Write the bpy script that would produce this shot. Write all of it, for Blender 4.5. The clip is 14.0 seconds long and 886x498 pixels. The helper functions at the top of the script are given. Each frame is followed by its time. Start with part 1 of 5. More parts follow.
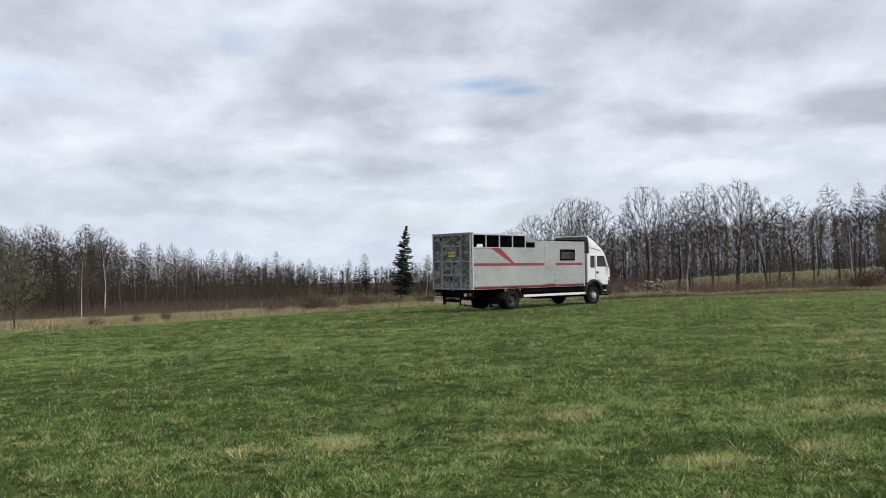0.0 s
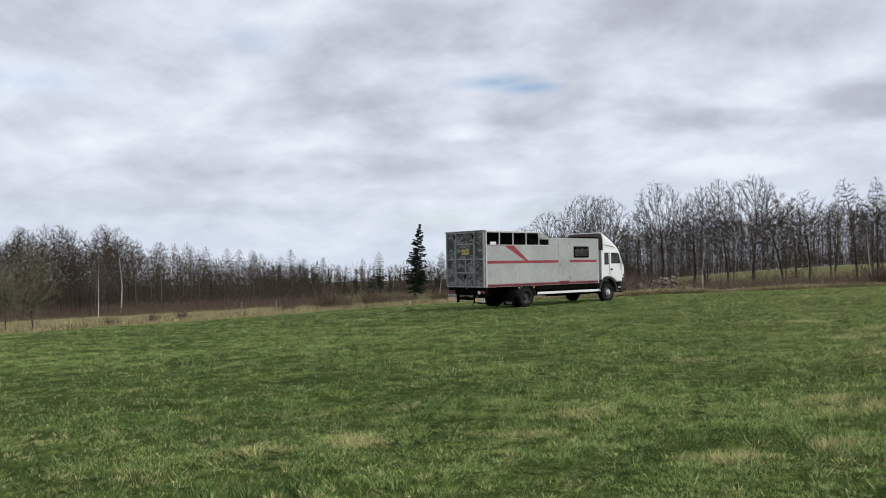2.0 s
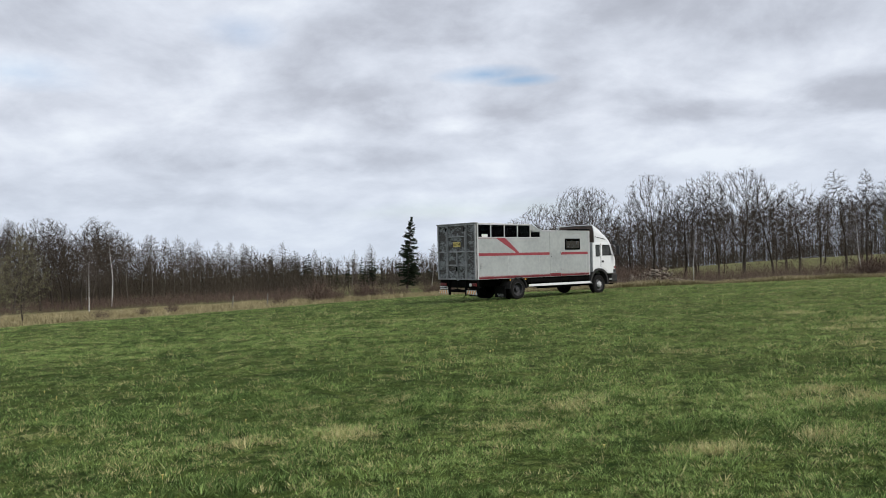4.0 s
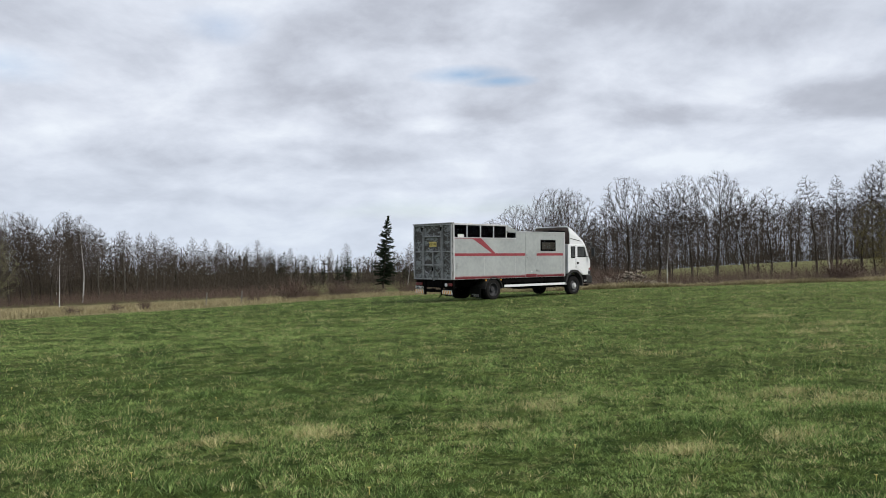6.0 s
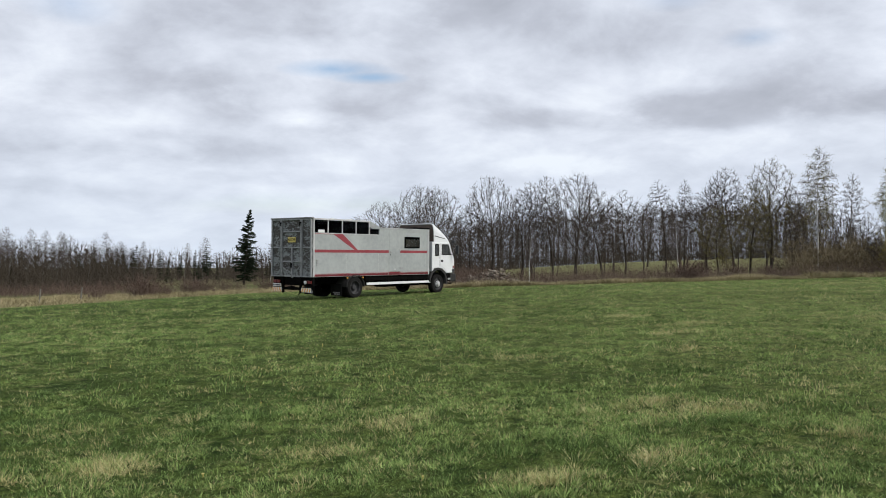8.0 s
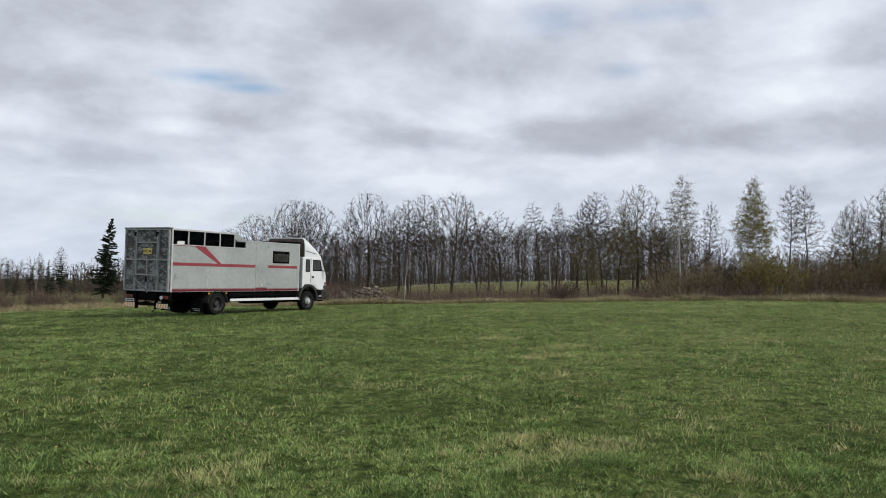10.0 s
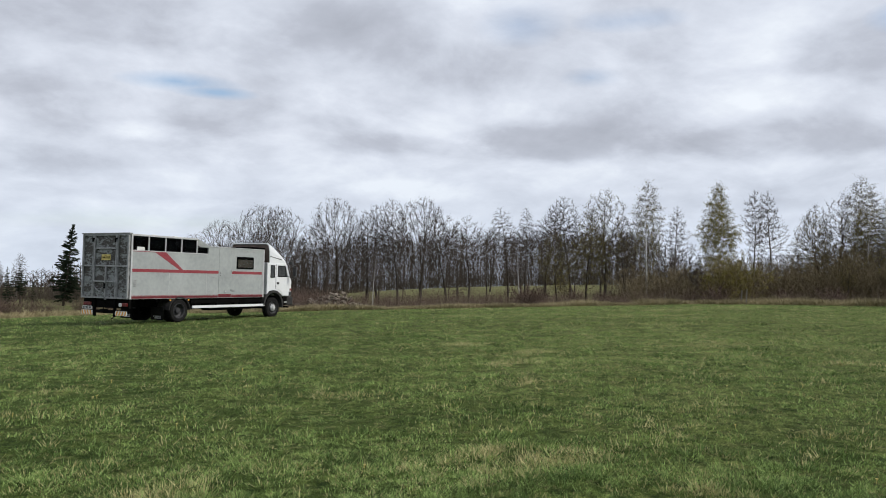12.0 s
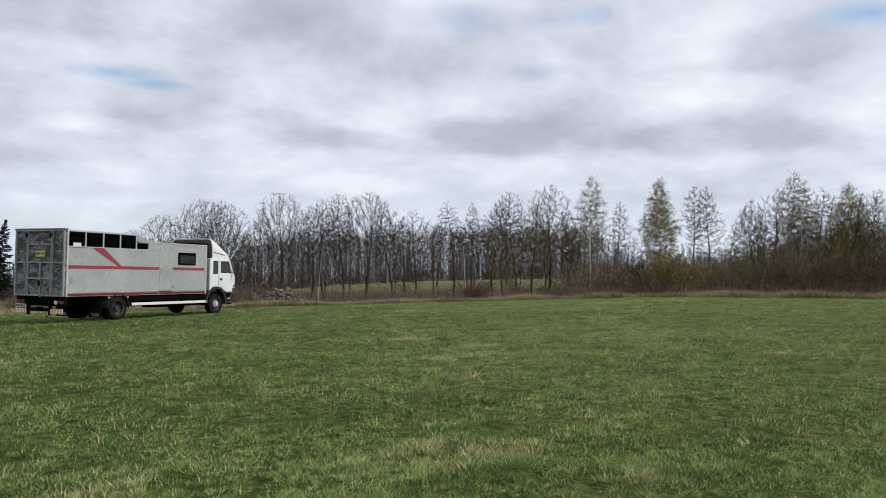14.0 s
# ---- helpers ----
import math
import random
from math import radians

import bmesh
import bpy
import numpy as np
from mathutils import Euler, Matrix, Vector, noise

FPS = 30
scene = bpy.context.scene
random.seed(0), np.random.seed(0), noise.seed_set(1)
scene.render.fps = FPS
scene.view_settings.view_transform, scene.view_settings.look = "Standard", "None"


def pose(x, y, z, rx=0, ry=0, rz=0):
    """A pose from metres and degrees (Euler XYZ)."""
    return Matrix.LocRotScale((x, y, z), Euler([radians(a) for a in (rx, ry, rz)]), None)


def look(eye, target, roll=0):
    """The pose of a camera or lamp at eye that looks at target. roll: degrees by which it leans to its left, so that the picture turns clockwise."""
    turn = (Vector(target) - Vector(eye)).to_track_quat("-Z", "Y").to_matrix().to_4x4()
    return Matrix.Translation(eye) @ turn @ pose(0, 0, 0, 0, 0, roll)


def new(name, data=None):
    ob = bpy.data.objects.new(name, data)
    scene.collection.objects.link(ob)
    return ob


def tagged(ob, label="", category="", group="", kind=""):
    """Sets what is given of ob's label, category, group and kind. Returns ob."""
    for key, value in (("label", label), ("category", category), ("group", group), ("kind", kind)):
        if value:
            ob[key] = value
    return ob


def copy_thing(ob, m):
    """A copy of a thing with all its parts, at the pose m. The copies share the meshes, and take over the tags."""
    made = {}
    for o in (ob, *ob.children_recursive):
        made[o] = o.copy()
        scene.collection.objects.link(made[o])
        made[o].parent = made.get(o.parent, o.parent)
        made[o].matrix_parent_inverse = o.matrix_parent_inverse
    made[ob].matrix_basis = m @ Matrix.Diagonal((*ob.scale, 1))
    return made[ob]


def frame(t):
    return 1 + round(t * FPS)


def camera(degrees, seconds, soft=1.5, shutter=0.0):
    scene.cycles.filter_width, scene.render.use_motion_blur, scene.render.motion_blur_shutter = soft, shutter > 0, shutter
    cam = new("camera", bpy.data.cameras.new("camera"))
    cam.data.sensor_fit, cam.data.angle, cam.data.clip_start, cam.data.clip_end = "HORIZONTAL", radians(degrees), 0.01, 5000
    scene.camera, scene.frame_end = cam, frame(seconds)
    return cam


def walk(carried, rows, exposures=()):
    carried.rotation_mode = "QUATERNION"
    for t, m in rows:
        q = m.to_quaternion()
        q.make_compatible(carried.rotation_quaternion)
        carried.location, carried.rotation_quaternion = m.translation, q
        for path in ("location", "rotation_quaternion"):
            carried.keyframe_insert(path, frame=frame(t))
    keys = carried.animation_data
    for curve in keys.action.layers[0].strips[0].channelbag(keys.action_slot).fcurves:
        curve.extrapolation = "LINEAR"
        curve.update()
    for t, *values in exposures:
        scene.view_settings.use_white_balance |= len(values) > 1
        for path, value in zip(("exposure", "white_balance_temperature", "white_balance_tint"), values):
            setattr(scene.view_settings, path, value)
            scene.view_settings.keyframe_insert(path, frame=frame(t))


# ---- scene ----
cam = camera(59.25, 14.0, soft=0.95)
# seconds, x, y, yaw, pitch, roll
PATH = [
    (0, -0.000, -0.000, 0.00, 1.08, 0.92),
    (0.5, 0.007, 0.000, 0.54, 0.92, 1.45),
    (1, 0.016, -0.002, 0.68, 0.87, 1.89),
    (1.5, 0.021, 0.001, 0.82, 0.98, 1.63),
    (2, 0.009, -0.011, 1.01, 0.94, 1.27),
    (2.5, 0.020, -0.015, 1.09, 0.71, 1.69),
    (3, 0.026, -0.017, 0.89, 0.55, 1.75),
    (5.5, 0.050, -0.010, -0.60, 0.28, 0.66),
    (6, 0.051, -0.026, -1.31, 0.32, 0.67),
    (6.5, 0.081, 0.015, -2.60, 0.41, 0.12),
    (7, 0.067, 0.228, -5.72, 0.41, -1.47),
    (7.5, 0.130, 0.533, -8.99, -0.26, -0.98),
    (8, 0.360, 0.991, -11.04, 0.04, -0.08),
    (8.5, 0.475, 1.291, -13.43, 0.76, -1.00),
    (9, 0.580, 1.689, -16.41, 0.73, -1.14),
    (9.2, 0.649, 1.746, -17.49, 0.71, -1.07),
    (11.3, 1.009, 2.248, -21.30, 2.42, -1.59),
    (11.5, 1.026, 2.250, -21.45, 2.33, -1.56),
    (12, 1.039, 2.237, -22.24, 1.85, -1.06),
    (12.5, 1.031, 2.227, -23.17, 1.52, -1.11),
    (13, 1.033, 2.214, -24.07, 1.50, -1.22),
    (13.5, 1.042, 2.202, -24.93, 1.66, -0.97),
    (14, 1.061, 2.189, -26.14, 1.53, -0.74),
]
EYE = 1.65
walk(cam, [(t, pose(x, y, EYE, 90 + p, r, w)) for t, x, y, w, p, r in PATH],
     [(0, -0.02), (2, -0.05), (7, -0.03), (8, 0.02), (9, -0.1), (11.5, -0.05), (14, -0.02)])

# ---- sky, sun, exposure ----
SUN_EL, SUN_AZ = 44.0, 125.0    # degrees up; degrees clockwise from +y
world = bpy.data.worlds.new("sky")
scene.world = world
world.use_nodes = True
scene.view_settings.exposure = 0.0


def nodes_of(tree):
    tree.nodes.clear()

    def add(kind, **values):
        n = tree.nodes.new(kind)
        for key, value in values.items():
            if isinstance(key, str) and key in n.inputs:
                n.inputs[key].default_value = value
        return n

    def join(a, b):
        tree.links.new(a, b)
    return add, join


def ramp(node, stops):
    e = node.color_ramp.elements
    while len(e) < len(stops):
        e.new(0.5)
    for k, (p, c) in zip(e, stops):
        k.position = p
        k.color = (*c, 1) if len(c) == 3 else c


LIFT = 0.34      # how soon the cloud sheet closes up towards the horizon


CLOUDS = [(32, 9.6, 14, 2.2, 0.16), (45.5, 9.5, 11, 2.2, 0.15), (22.6, 15.0, 8, 2.8, 0.09), (27, 9.8, 6, 1.8, 0.06), (8.4, 15.7, 5, 2, 0.07), (17.8, 9.4, 5, 1.2, 0.07), (-23.6, 7.3, 5, 1.4, 0.09),
          (-18, 7.2, 5, 1.5, 0.10), (-19, 4.1, 10, 1.1, 0.12), (-8.5, 7.0, 9, 1.7, 0.11), (-4.4, 11.2, 9, 2.8, 0.10), (-25, 15.8, 12, 4.0, 0.07), (-1.5, 16.6, 10, 3.6, 0.10), (-12, 14.5, 8, 3, 0.05), (5.6, 10.3, 6, 1.3, 0.08),
          (6, 8.3, 9, 2.2, 0.09), (16, 9.4, 5, 1.5, 0.06), (36.9, 16.3, 4, 2.0, 0.08), (49.5, 15, 6, 2.4, 0.08), (1, 5.0, 7, 0.9, 0.06), (40, 5.2, 10, 1.0, 0.05), (14, 17.0, 8, 3.0, 0.08),
          (-18, 11.3, 9, 1.6, -0.03), (2, 9.4, 6, 1.0, -0.06), (20, 6.0, 7, 1.2, -0.09), (28, 12.3, 9, 1.6, -0.07), (44, 12.6, 9, 1.8, -0.09), (-27, 6, 6, 1.0, -0.06), (-9, 4.6, 8, 1.0, -0.06), (54, 10.5, 7, 2, -0.07), (13, 12.3, 6, 1.6, -0.05)]
GAPS = [(5.6, 12.4, 3.4, 0.65, 1.0), (3.2, 12.9, 5, 0.9, 0.8), (27.6, 18.0, 4.5, 2.4, 0.42), (-14.6, 15.9, 4.5, 2.0, 0.35), (55, 16.6, 5, 1.6, 0.9), (35.5, 18, 5, 1.2, 0.6), (32.8, 14.2, 3, 1.0, 0.5), (-28, 12.2, 6, 1.8, 0.5), (2, 3.3, 14, 1.2, 0.35)]


def build_sky():
    add, join = nodes_of(world.node_tree)
    sky = add("ShaderNodeTexSky")
    sky.sky_type, sky.sun_disc = "NISHITA", False
    sky.sun_elevation, sky.sun_rotation = radians(SUN_EL), radians(SUN_AZ)
    coord = add("ShaderNodeTexCoord")
    cut = add("ShaderNodeSeparateXYZ")
    join(coord.outputs["Generated"], cut.inputs[0])
    # the cloud layer is a flat sheet overhead, so that it closes up towards the horizon
    up = add("ShaderNodeMath")
    up.operation = "MAXIMUM"
    join(cut.outputs["Z"], up.inputs[0])
    up.inputs[1].default_value = 0.0
    lift = add("ShaderNodeMath")
    lift.operation = "ADD"
    join(up.outputs[0], lift.inputs[0])
    lift.inputs[1].default_value = LIFT
    across, along = add("ShaderNodeMath"), add("ShaderNodeMath")
    for n, axis in ((across, "X"), (along, "Y")):
        n.operation = "DIVIDE"
        join(cut.outputs[axis], n.inputs[0])
        join(lift.outputs[0], n.inputs[1])
    sheet = add("ShaderNodeCombineXYZ")
    join(across.outputs[0], sheet.inputs[0])
    join(along.outputs[0], sheet.inputs[1])

    def cloud(scale, detail, rough, shift, warp):
        m = add("ShaderNodeMapping")
        m.inputs["Location"].default_value = shift
        join(sheet.outputs[0], m.inputs[0])
        n = add("ShaderNodeTexNoise")
        n.inputs["Scale"].default_value = scale
        n.inputs["Detail"].default_value = detail
        n.inputs["Roughness"].default_value = rough
        n.inputs["Distortion"].default_value = warp
        join(m.outputs[0], n.inputs["Vector"])
        return n.outputs["Fac"]

    def calc(op, a, b, c=None):
        n = add("ShaderNodeMath")
        n.operation = op
        for sock, v in zip(n.inputs, (a, b, c)):
            if v is None:
                continue
            if isinstance(v, (int, float)):
                sock.default_value = v
            else:
                join(v, sock)
        return n.outputs[0]

    def bank(az, el, wide, deep):
        """How near a place of the sheet lies to one cloud's middle: 1 there, 0 at its rim; all in degrees."""
        k = 1 / (math.sin(radians(el)) + LIFT)
        m = add("ShaderNodeMapping")
        m.vector_type = "TEXTURE"
        m.inputs["Location"].default_value = (math.sin(radians(az)) * math.cos(radians(el)) * k, math.cos(radians(az)) * math.cos(radians(el)) * k, 0)
        m.inputs["Rotation"].default_value = (0, 0, -radians(az))
        m.inputs["Scale"].default_value = (radians(wide) * math.cos(radians(el)) * k, radians(deep) * k * k, 1)
        join(sheet.outputs[0], m.inputs[0])
        ball = add("ShaderNodeTexGradient")
        ball.gradient_type = "SPHERICAL"
        join(m.outputs[0], ball.inputs[0])
        return ball.outputs["Fac"]

    ragged = cloud(3.6, 6, 0.58, (1.3, 5.2, 0), 0.25)
    puffs = cloud(3.3, 8, 0.57, (3.1, 1.7, 0), 0.2)
    dense = calc("MULTIPLY_ADD", puffs, 0.70, calc("MULTIPLY_ADD", cloud(0.8, 2, 0.5, (8.2, 4.4, 2), 0.0), 0.17, calc("MULTIPLY", cloud(9.0, 6, 0.6, (2, 7, 1), 0.4), 0.10)))
    fray = calc("MULTIPLY_ADD", ragged, 3.2, -0.6)
    # the thicker grey clouds and, below zero, the bright thin places: bearing, elevation, half-width, half-depth, amount
    for az, el, wide, deep, much in CLOUDS:
        body = calc("MULTIPLY", bank(az, el, wide, deep), fray)
        soft = add("ShaderNodeMapRange")
        soft.interpolation_type = "SMOOTHSTEP"
        soft.inputs["From Min"].default_value, soft.inputs["From Max"].default_value = 0.03, 0.75
        join(body, soft.inputs["Value"])
        dense = calc("MULTIPLY_ADD", soft.outputs[0], much, dense)
    shape = add("ShaderNodeValToRGB")       # bright white, then thick grey
    ramp(shape, [(0.34, (0.90, 0.955, 1.03)), (0.45, (0.755, 0.805, 0.905)), (0.55, (0.635, 0.68, 0.775)), (0.64, (0.53, 0.565, 0.65)), (0.80, (0.42, 0.45, 0.52))])
    join(dense, shape.inputs[0])
    # small gaps where the blue shows
    holes = None
    for az, el, wide, deep, much in GAPS:
        one = calc("MULTIPLY", bank(az, el, wide, deep), much)
        holes = one if holes is None else calc("MAXIMUM", holes, one)
    holes = calc("MULTIPLY", holes, calc("MULTIPLY_ADD", ragged, 3.0, -0.45))
    gap = add("ShaderNodeValToRGB")
    ramp(gap, [(0.08, (0, 0, 0)), (0.9, (0.85, 0.85, 0.85))])
    join(holes, gap.inputs[0])
    low = add("ShaderNodeMapRange")         # the sheet thins out to a pale rim
    low.inputs["From Min"].default_value = 0.0
    low.inputs["From Max"].default_value = 0.17
    low.inputs["To Min"].default_value = 0.6
    low.inputs["To Max"].default_value = 0.0
    join(cut.outputs["Z"], low.inputs["Value"])
    rim = add("ShaderNodeMix")
    rim.data_type = "RGBA"
    join(low.outputs[0], rim.inputs[0])
    join(shape.outputs[0], rim.inputs[6])
    rim.inputs[7].default_value = (0.66, 0.745, 0.87, 1)
    clouds = add("ShaderNodeBackground")
    clouds.inputs["Strength"].default_value = 1.0
    join(rim.outputs[2], clouds.inputs["Color"])
    clear = add("ShaderNodeBackground")
    clear.inputs["Strength"].default_value = 0.15
    join(sky.outputs[0], clear.inputs["Color"])
    both = add("ShaderNodeMixShader")
    join(gap.outputs[0], both.inputs[0])
    join(clouds.outputs[0], both.inputs[1])
    join(clear.outputs[0], both.inputs[2])
    out = add("ShaderNodeOutputWorld")
    join(both.outputs[0], out.inputs[0])


build_sky()

sun = new("sun", bpy.data.lights.new("sun", "SUN"))
sun.data.energy, sun.data.angle, sun.data.color = 2.7, radians(9), (1.0, 0.96, 0.9)
sun_from = Vector((math.sin(radians(SUN_AZ)) * math.cos(radians(SUN_EL)), math.cos(radians(SUN_AZ)) * math.cos(radians(SUN_EL)), math.sin(radians(SUN_EL))))
sun.matrix_world = look(sun_from * 60, (0, 0, 0))

# ---- materials ----
def material(name, dark, light, rough=0.8, scale=6.0, metal=0.0, bump=0.0, fine=0.0, island=0.0, stretch=(1, 1, 1), spec=0.5, per_object=0.0):
    """Two colours blended by noise at two sizes, with optional relief and a variation from piece to piece."""
    mat = bpy.data.materials.new(name)
    mat.use_nodes = True
    add, join = nodes_of(mat.node_tree)
    out, bsdf = add("ShaderNodeOutputMaterial"), add("ShaderNodeBsdfPrincipled")
    join(bsdf.outputs[0], out.inputs[0])
    bsdf.inputs["Roughness"].default_value, bsdf.inputs["Metallic"].default_value = rough, metal
    bsdf.inputs["Specular IOR Level"].default_value = spec
    coord, m = add("ShaderNodeTexCoord"), add("ShaderNodeMapping")
    join(coord.outputs["Object"], m.inputs[0])
    m.inputs["Scale"].default_value = stretch
    big, small = add("ShaderNodeTexNoise"), add("ShaderNodeTexNoise")
    for n, s, dt in ((big, scale, 4), (small, scale * 9, 5)):
        n.inputs["Scale"].default_value, n.inputs["Detail"].default_value = s, dt
        join(m.outputs[0], n.inputs["Vector"])
    mix = add("ShaderNodeMath")
    mix.operation = "MULTIPLY_ADD"
    join(small.outputs["Fac"], mix.inputs[0])
    mix.inputs[1].default_value = 0.6
    join(big.outputs["Fac"], mix.inputs[2])
    fac = add("ShaderNodeMapRange")
    fac.inputs["From Min"].default_value, fac.inputs["From Max"].default_value = 0.5, 1.1
    join(mix.outputs[0], fac.inputs["Value"])
    value = fac.outputs[0]
    if island or per_object:
        if island:
            g, sock, amount = add("ShaderNodeNewGeometry"), "Random Per Island", island
        else:
            g, sock, amount = add("ShaderNodeObjectInfo"), "Random", per_object
        k = add("ShaderNodeMix")
        k.inputs[0].default_value = amount
        join(value, k.inputs[2])
        join(g.outputs[sock], k.inputs[3])
        value = k.outputs[0]
    c = add("ShaderNodeMix")
    c.data_type = "RGBA"
    join(value, c.inputs[0])
    c.inputs[6].default_value, c.inputs[7].default_value = (*dark, 1), (*light, 1)
    join(c.outputs[2], bsdf.inputs["Base Color"])
    if bump:
        b = add("ShaderNodeBump")
        b.inputs["Strength"].default_value, b.inputs["Distance"].default_value = 0.6, bump
        join(small.outputs["Fac"], b.inputs["Height"])
        join(b.outputs[0], bsdf.inputs["Normal"])
    return mat


BARK = material("bark", (0.026, 0.021, 0.017), (0.085, 0.072, 0.058), 0.95, 3, bump=0.02, spec=0.1)
TWIG = material("twigs", (0.028, 0.022, 0.017), (0.095, 0.078, 0.062), 0.95, 0.3, island=0.5, spec=0.1)
TWIG_GREY = material("grey_twigs", (0.050, 0.042, 0.036), (0.150, 0.128, 0.112), 0.95, 0.3, island=0.5, spec=0.1)
PALE_BARK = material("aspen_bark", (0.05, 0.045, 0.038), (0.19, 0.175, 0.15), 0.9, 2.5, bump=0.01, spec=0.1)
TWIG_RED = material("young_twigs", (0.055, 0.039, 0.031), (0.155, 0.112, 0.090), 0.95, 0.3, island=0.5, spec=0.1)
TWIG_BROWN = material("brush_twigs", (0.055, 0.042, 0.030), (0.165, 0.128, 0.092), 0.95, 0.3, island=0.5, spec=0.1)
TWIG_OLIVE = material("sallow_twigs", (0.085, 0.068, 0.040), (0.250, 0.202, 0.124), 0.95, 0.3, island=0.5, spec=0.1)
BIRCH = material("birch_bark", (0.09, 0.085, 0.08), (0.78, 0.76, 0.72), 0.8, 1.6, stretch=(1, 1, 2), spec=0.2)
BUDS = material("spring_leaves", (0.13, 0.112, 0.024), (0.29, 0.25, 0.058), 0.75, 0.4, island=0.6, spec=0.05)
PALE_BUDS = material("pale_young_leaves", (0.17, 0.17, 0.075), (0.34, 0.335, 0.17), 0.75, 0.4, island=0.6, spec=0.05)
# dark green tufts; the near-black end also paints in shaded gaps between them
RANK_GRASS = material("rank_grass", (0.004, 0.013, 0.003), (0.150, 0.24, 0.070), 0.75, 4.0, island=0.75, spec=0.08)
SAPLING = material("sapling_twigs", (0.028, 0.023, 0.017), (0.088, 0.073, 0.054), 0.95, 0.12, island=0.4, spec=0.1)
DUST = material("dusty_rubber", (0.008, 0.0078, 0.0075), (0.026, 0.025, 0.0235), 0.95, 7, spec=0.04)
NEEDLES = material("spruce_needles", (0.007, 0.012, 0.007), (0.034, 0.046, 0.026), 0.85, 0.6, island=0.5, spec=0.08)
GRASS = material("grass_blades", (0.010, 0.030, 0.006), (0.440, 0.605, 0.192), 0.7, 3.0, island=0.66, spec=0.08)
STRAW = material("straw", (0.25, 0.225, 0.085), (0.70, 0.63, 0.34), 0.85, 0.5, island=0.6, spec=0.05)
DEAD = material("dead_grass", (0.075, 0.07, 0.032), (0.47, 0.40, 0.235), 0.9, 0.35, island=0.45, spec=0.1)
STONE = material("field_stone", (0.04, 0.033, 0.026), (0.33, 0.28, 0.225), 0.95, 2.6, bump=0.04, spec=0.1, per_object=0.5)
POST = material("weathered_wood", (0.10, 0.095, 0.085), (0.26, 0.25, 0.22), 0.9, 4, stretch=(6, 6, 1), spec=0.1)
PAINT_GREY = material("grey_white_paint", (0.27, 0.288, 0.28), (0.405, 0.425, 0.412), 0.45, 0.7, spec=0.35)
PAINT_WHITE = material("white_cab_paint", (0.66, 0.67, 0.67), (0.78, 0.79, 0.79), 0.3, 1.0)
PAINT_RED = material("faded_red_paint", (0.20, 0.028, 0.038), (0.31, 0.062, 0.072), 0.55, 1.5, spec=0.3)
RED_SKIRT = material("dark_red_skirt", (0.09, 0.012, 0.017), (0.17, 0.026, 0.032), 0.6, 2.5, spec=0.3)
BLACK = material("black_chassis", (0.002, 0.002, 0.002), (0.008, 0.0078, 0.0072), 0.9, 4, spec=0.03)
RUBBER = material("tyre_rubber", (0.006, 0.006, 0.006), (0.018, 0.0175, 0.017), 0.95, 6, bump=0.004, spec=0.05)
STEEL = material("dull_steel", (0.28, 0.28, 0.28), (0.48, 0.48, 0.47), 0.5, 5, metal=0.6)
GALV = material("galvanised_frame", (0.15, 0.155, 0.155), (0.36, 0.365, 0.36), 0.6, 7)
ALU = material("worn_aluminium", (0.42, 0.42, 0.42), (0.62, 0.62, 0.61), 0.5, 4, metal=0.3)
PLASTIC = material("dark_plastic", (0.02, 0.02, 0.022), (0.06, 0.06, 0.06), 0.6, 8, spec=0.3)
FENDER = material("grey_fender", (0.018, 0.0175, 0.017), (0.050, 0.049, 0.047), 0.75, 5, spec=0.2)
YELLOW = material("yellow_sign", (0.52, 0.40, 0.09), (0.66, 0.54, 0.18), 0.5, 6)
ORANGE = material("orange_stripe", (0.60, 0.28, 0.03), (0.72, 0.36, 0.06), 0.5, 6)
PLATE = material("pale_plate", (0.6, 0.6, 0.58), (0.72, 0.72, 0.7), 0.5, 8)
RED_LENS = material("red_lens", (0.10, 0.008, 0.007), (0.18, 0.018, 0.014), 0.3, 8)
CLEAR_LENS = material("clear_lens", (0.6, 0.6, 0.6), (0.8, 0.8, 0.8), 0.15, 8)
BLIND = material("brown_blind", (0.07, 0.052, 0.042), (0.16, 0.12, 0.095), 0.8, 3)


def glass(name, tint, rough=0.03):
    mat = bpy.data.materials.new(name)
    mat.use_nodes = True
    b = mat.node_tree.nodes["Principled BSDF"]
    b.inputs["Base Color"].default_value = (*tint, 1)
    b.inputs["Roughness"].default_value = rough
    b.inputs["Transmission Weight"].default_value = 1.0
    b.inputs["IOR"].default_value = 1.1
    b.inputs["Specular IOR Level"].default_value = 1.0
    return mat


CAB_GLASS = material("cab_window_glass", (0.03, 0.033, 0.034), (0.10, 0.105, 0.105), 0.08, 2.5, spec=0.6)
TINTED = glass("tinted_glass", (0.12, 0.13, 0.13))
CLEAR = glass("clear_glass", (0.75, 0.8, 0.8))


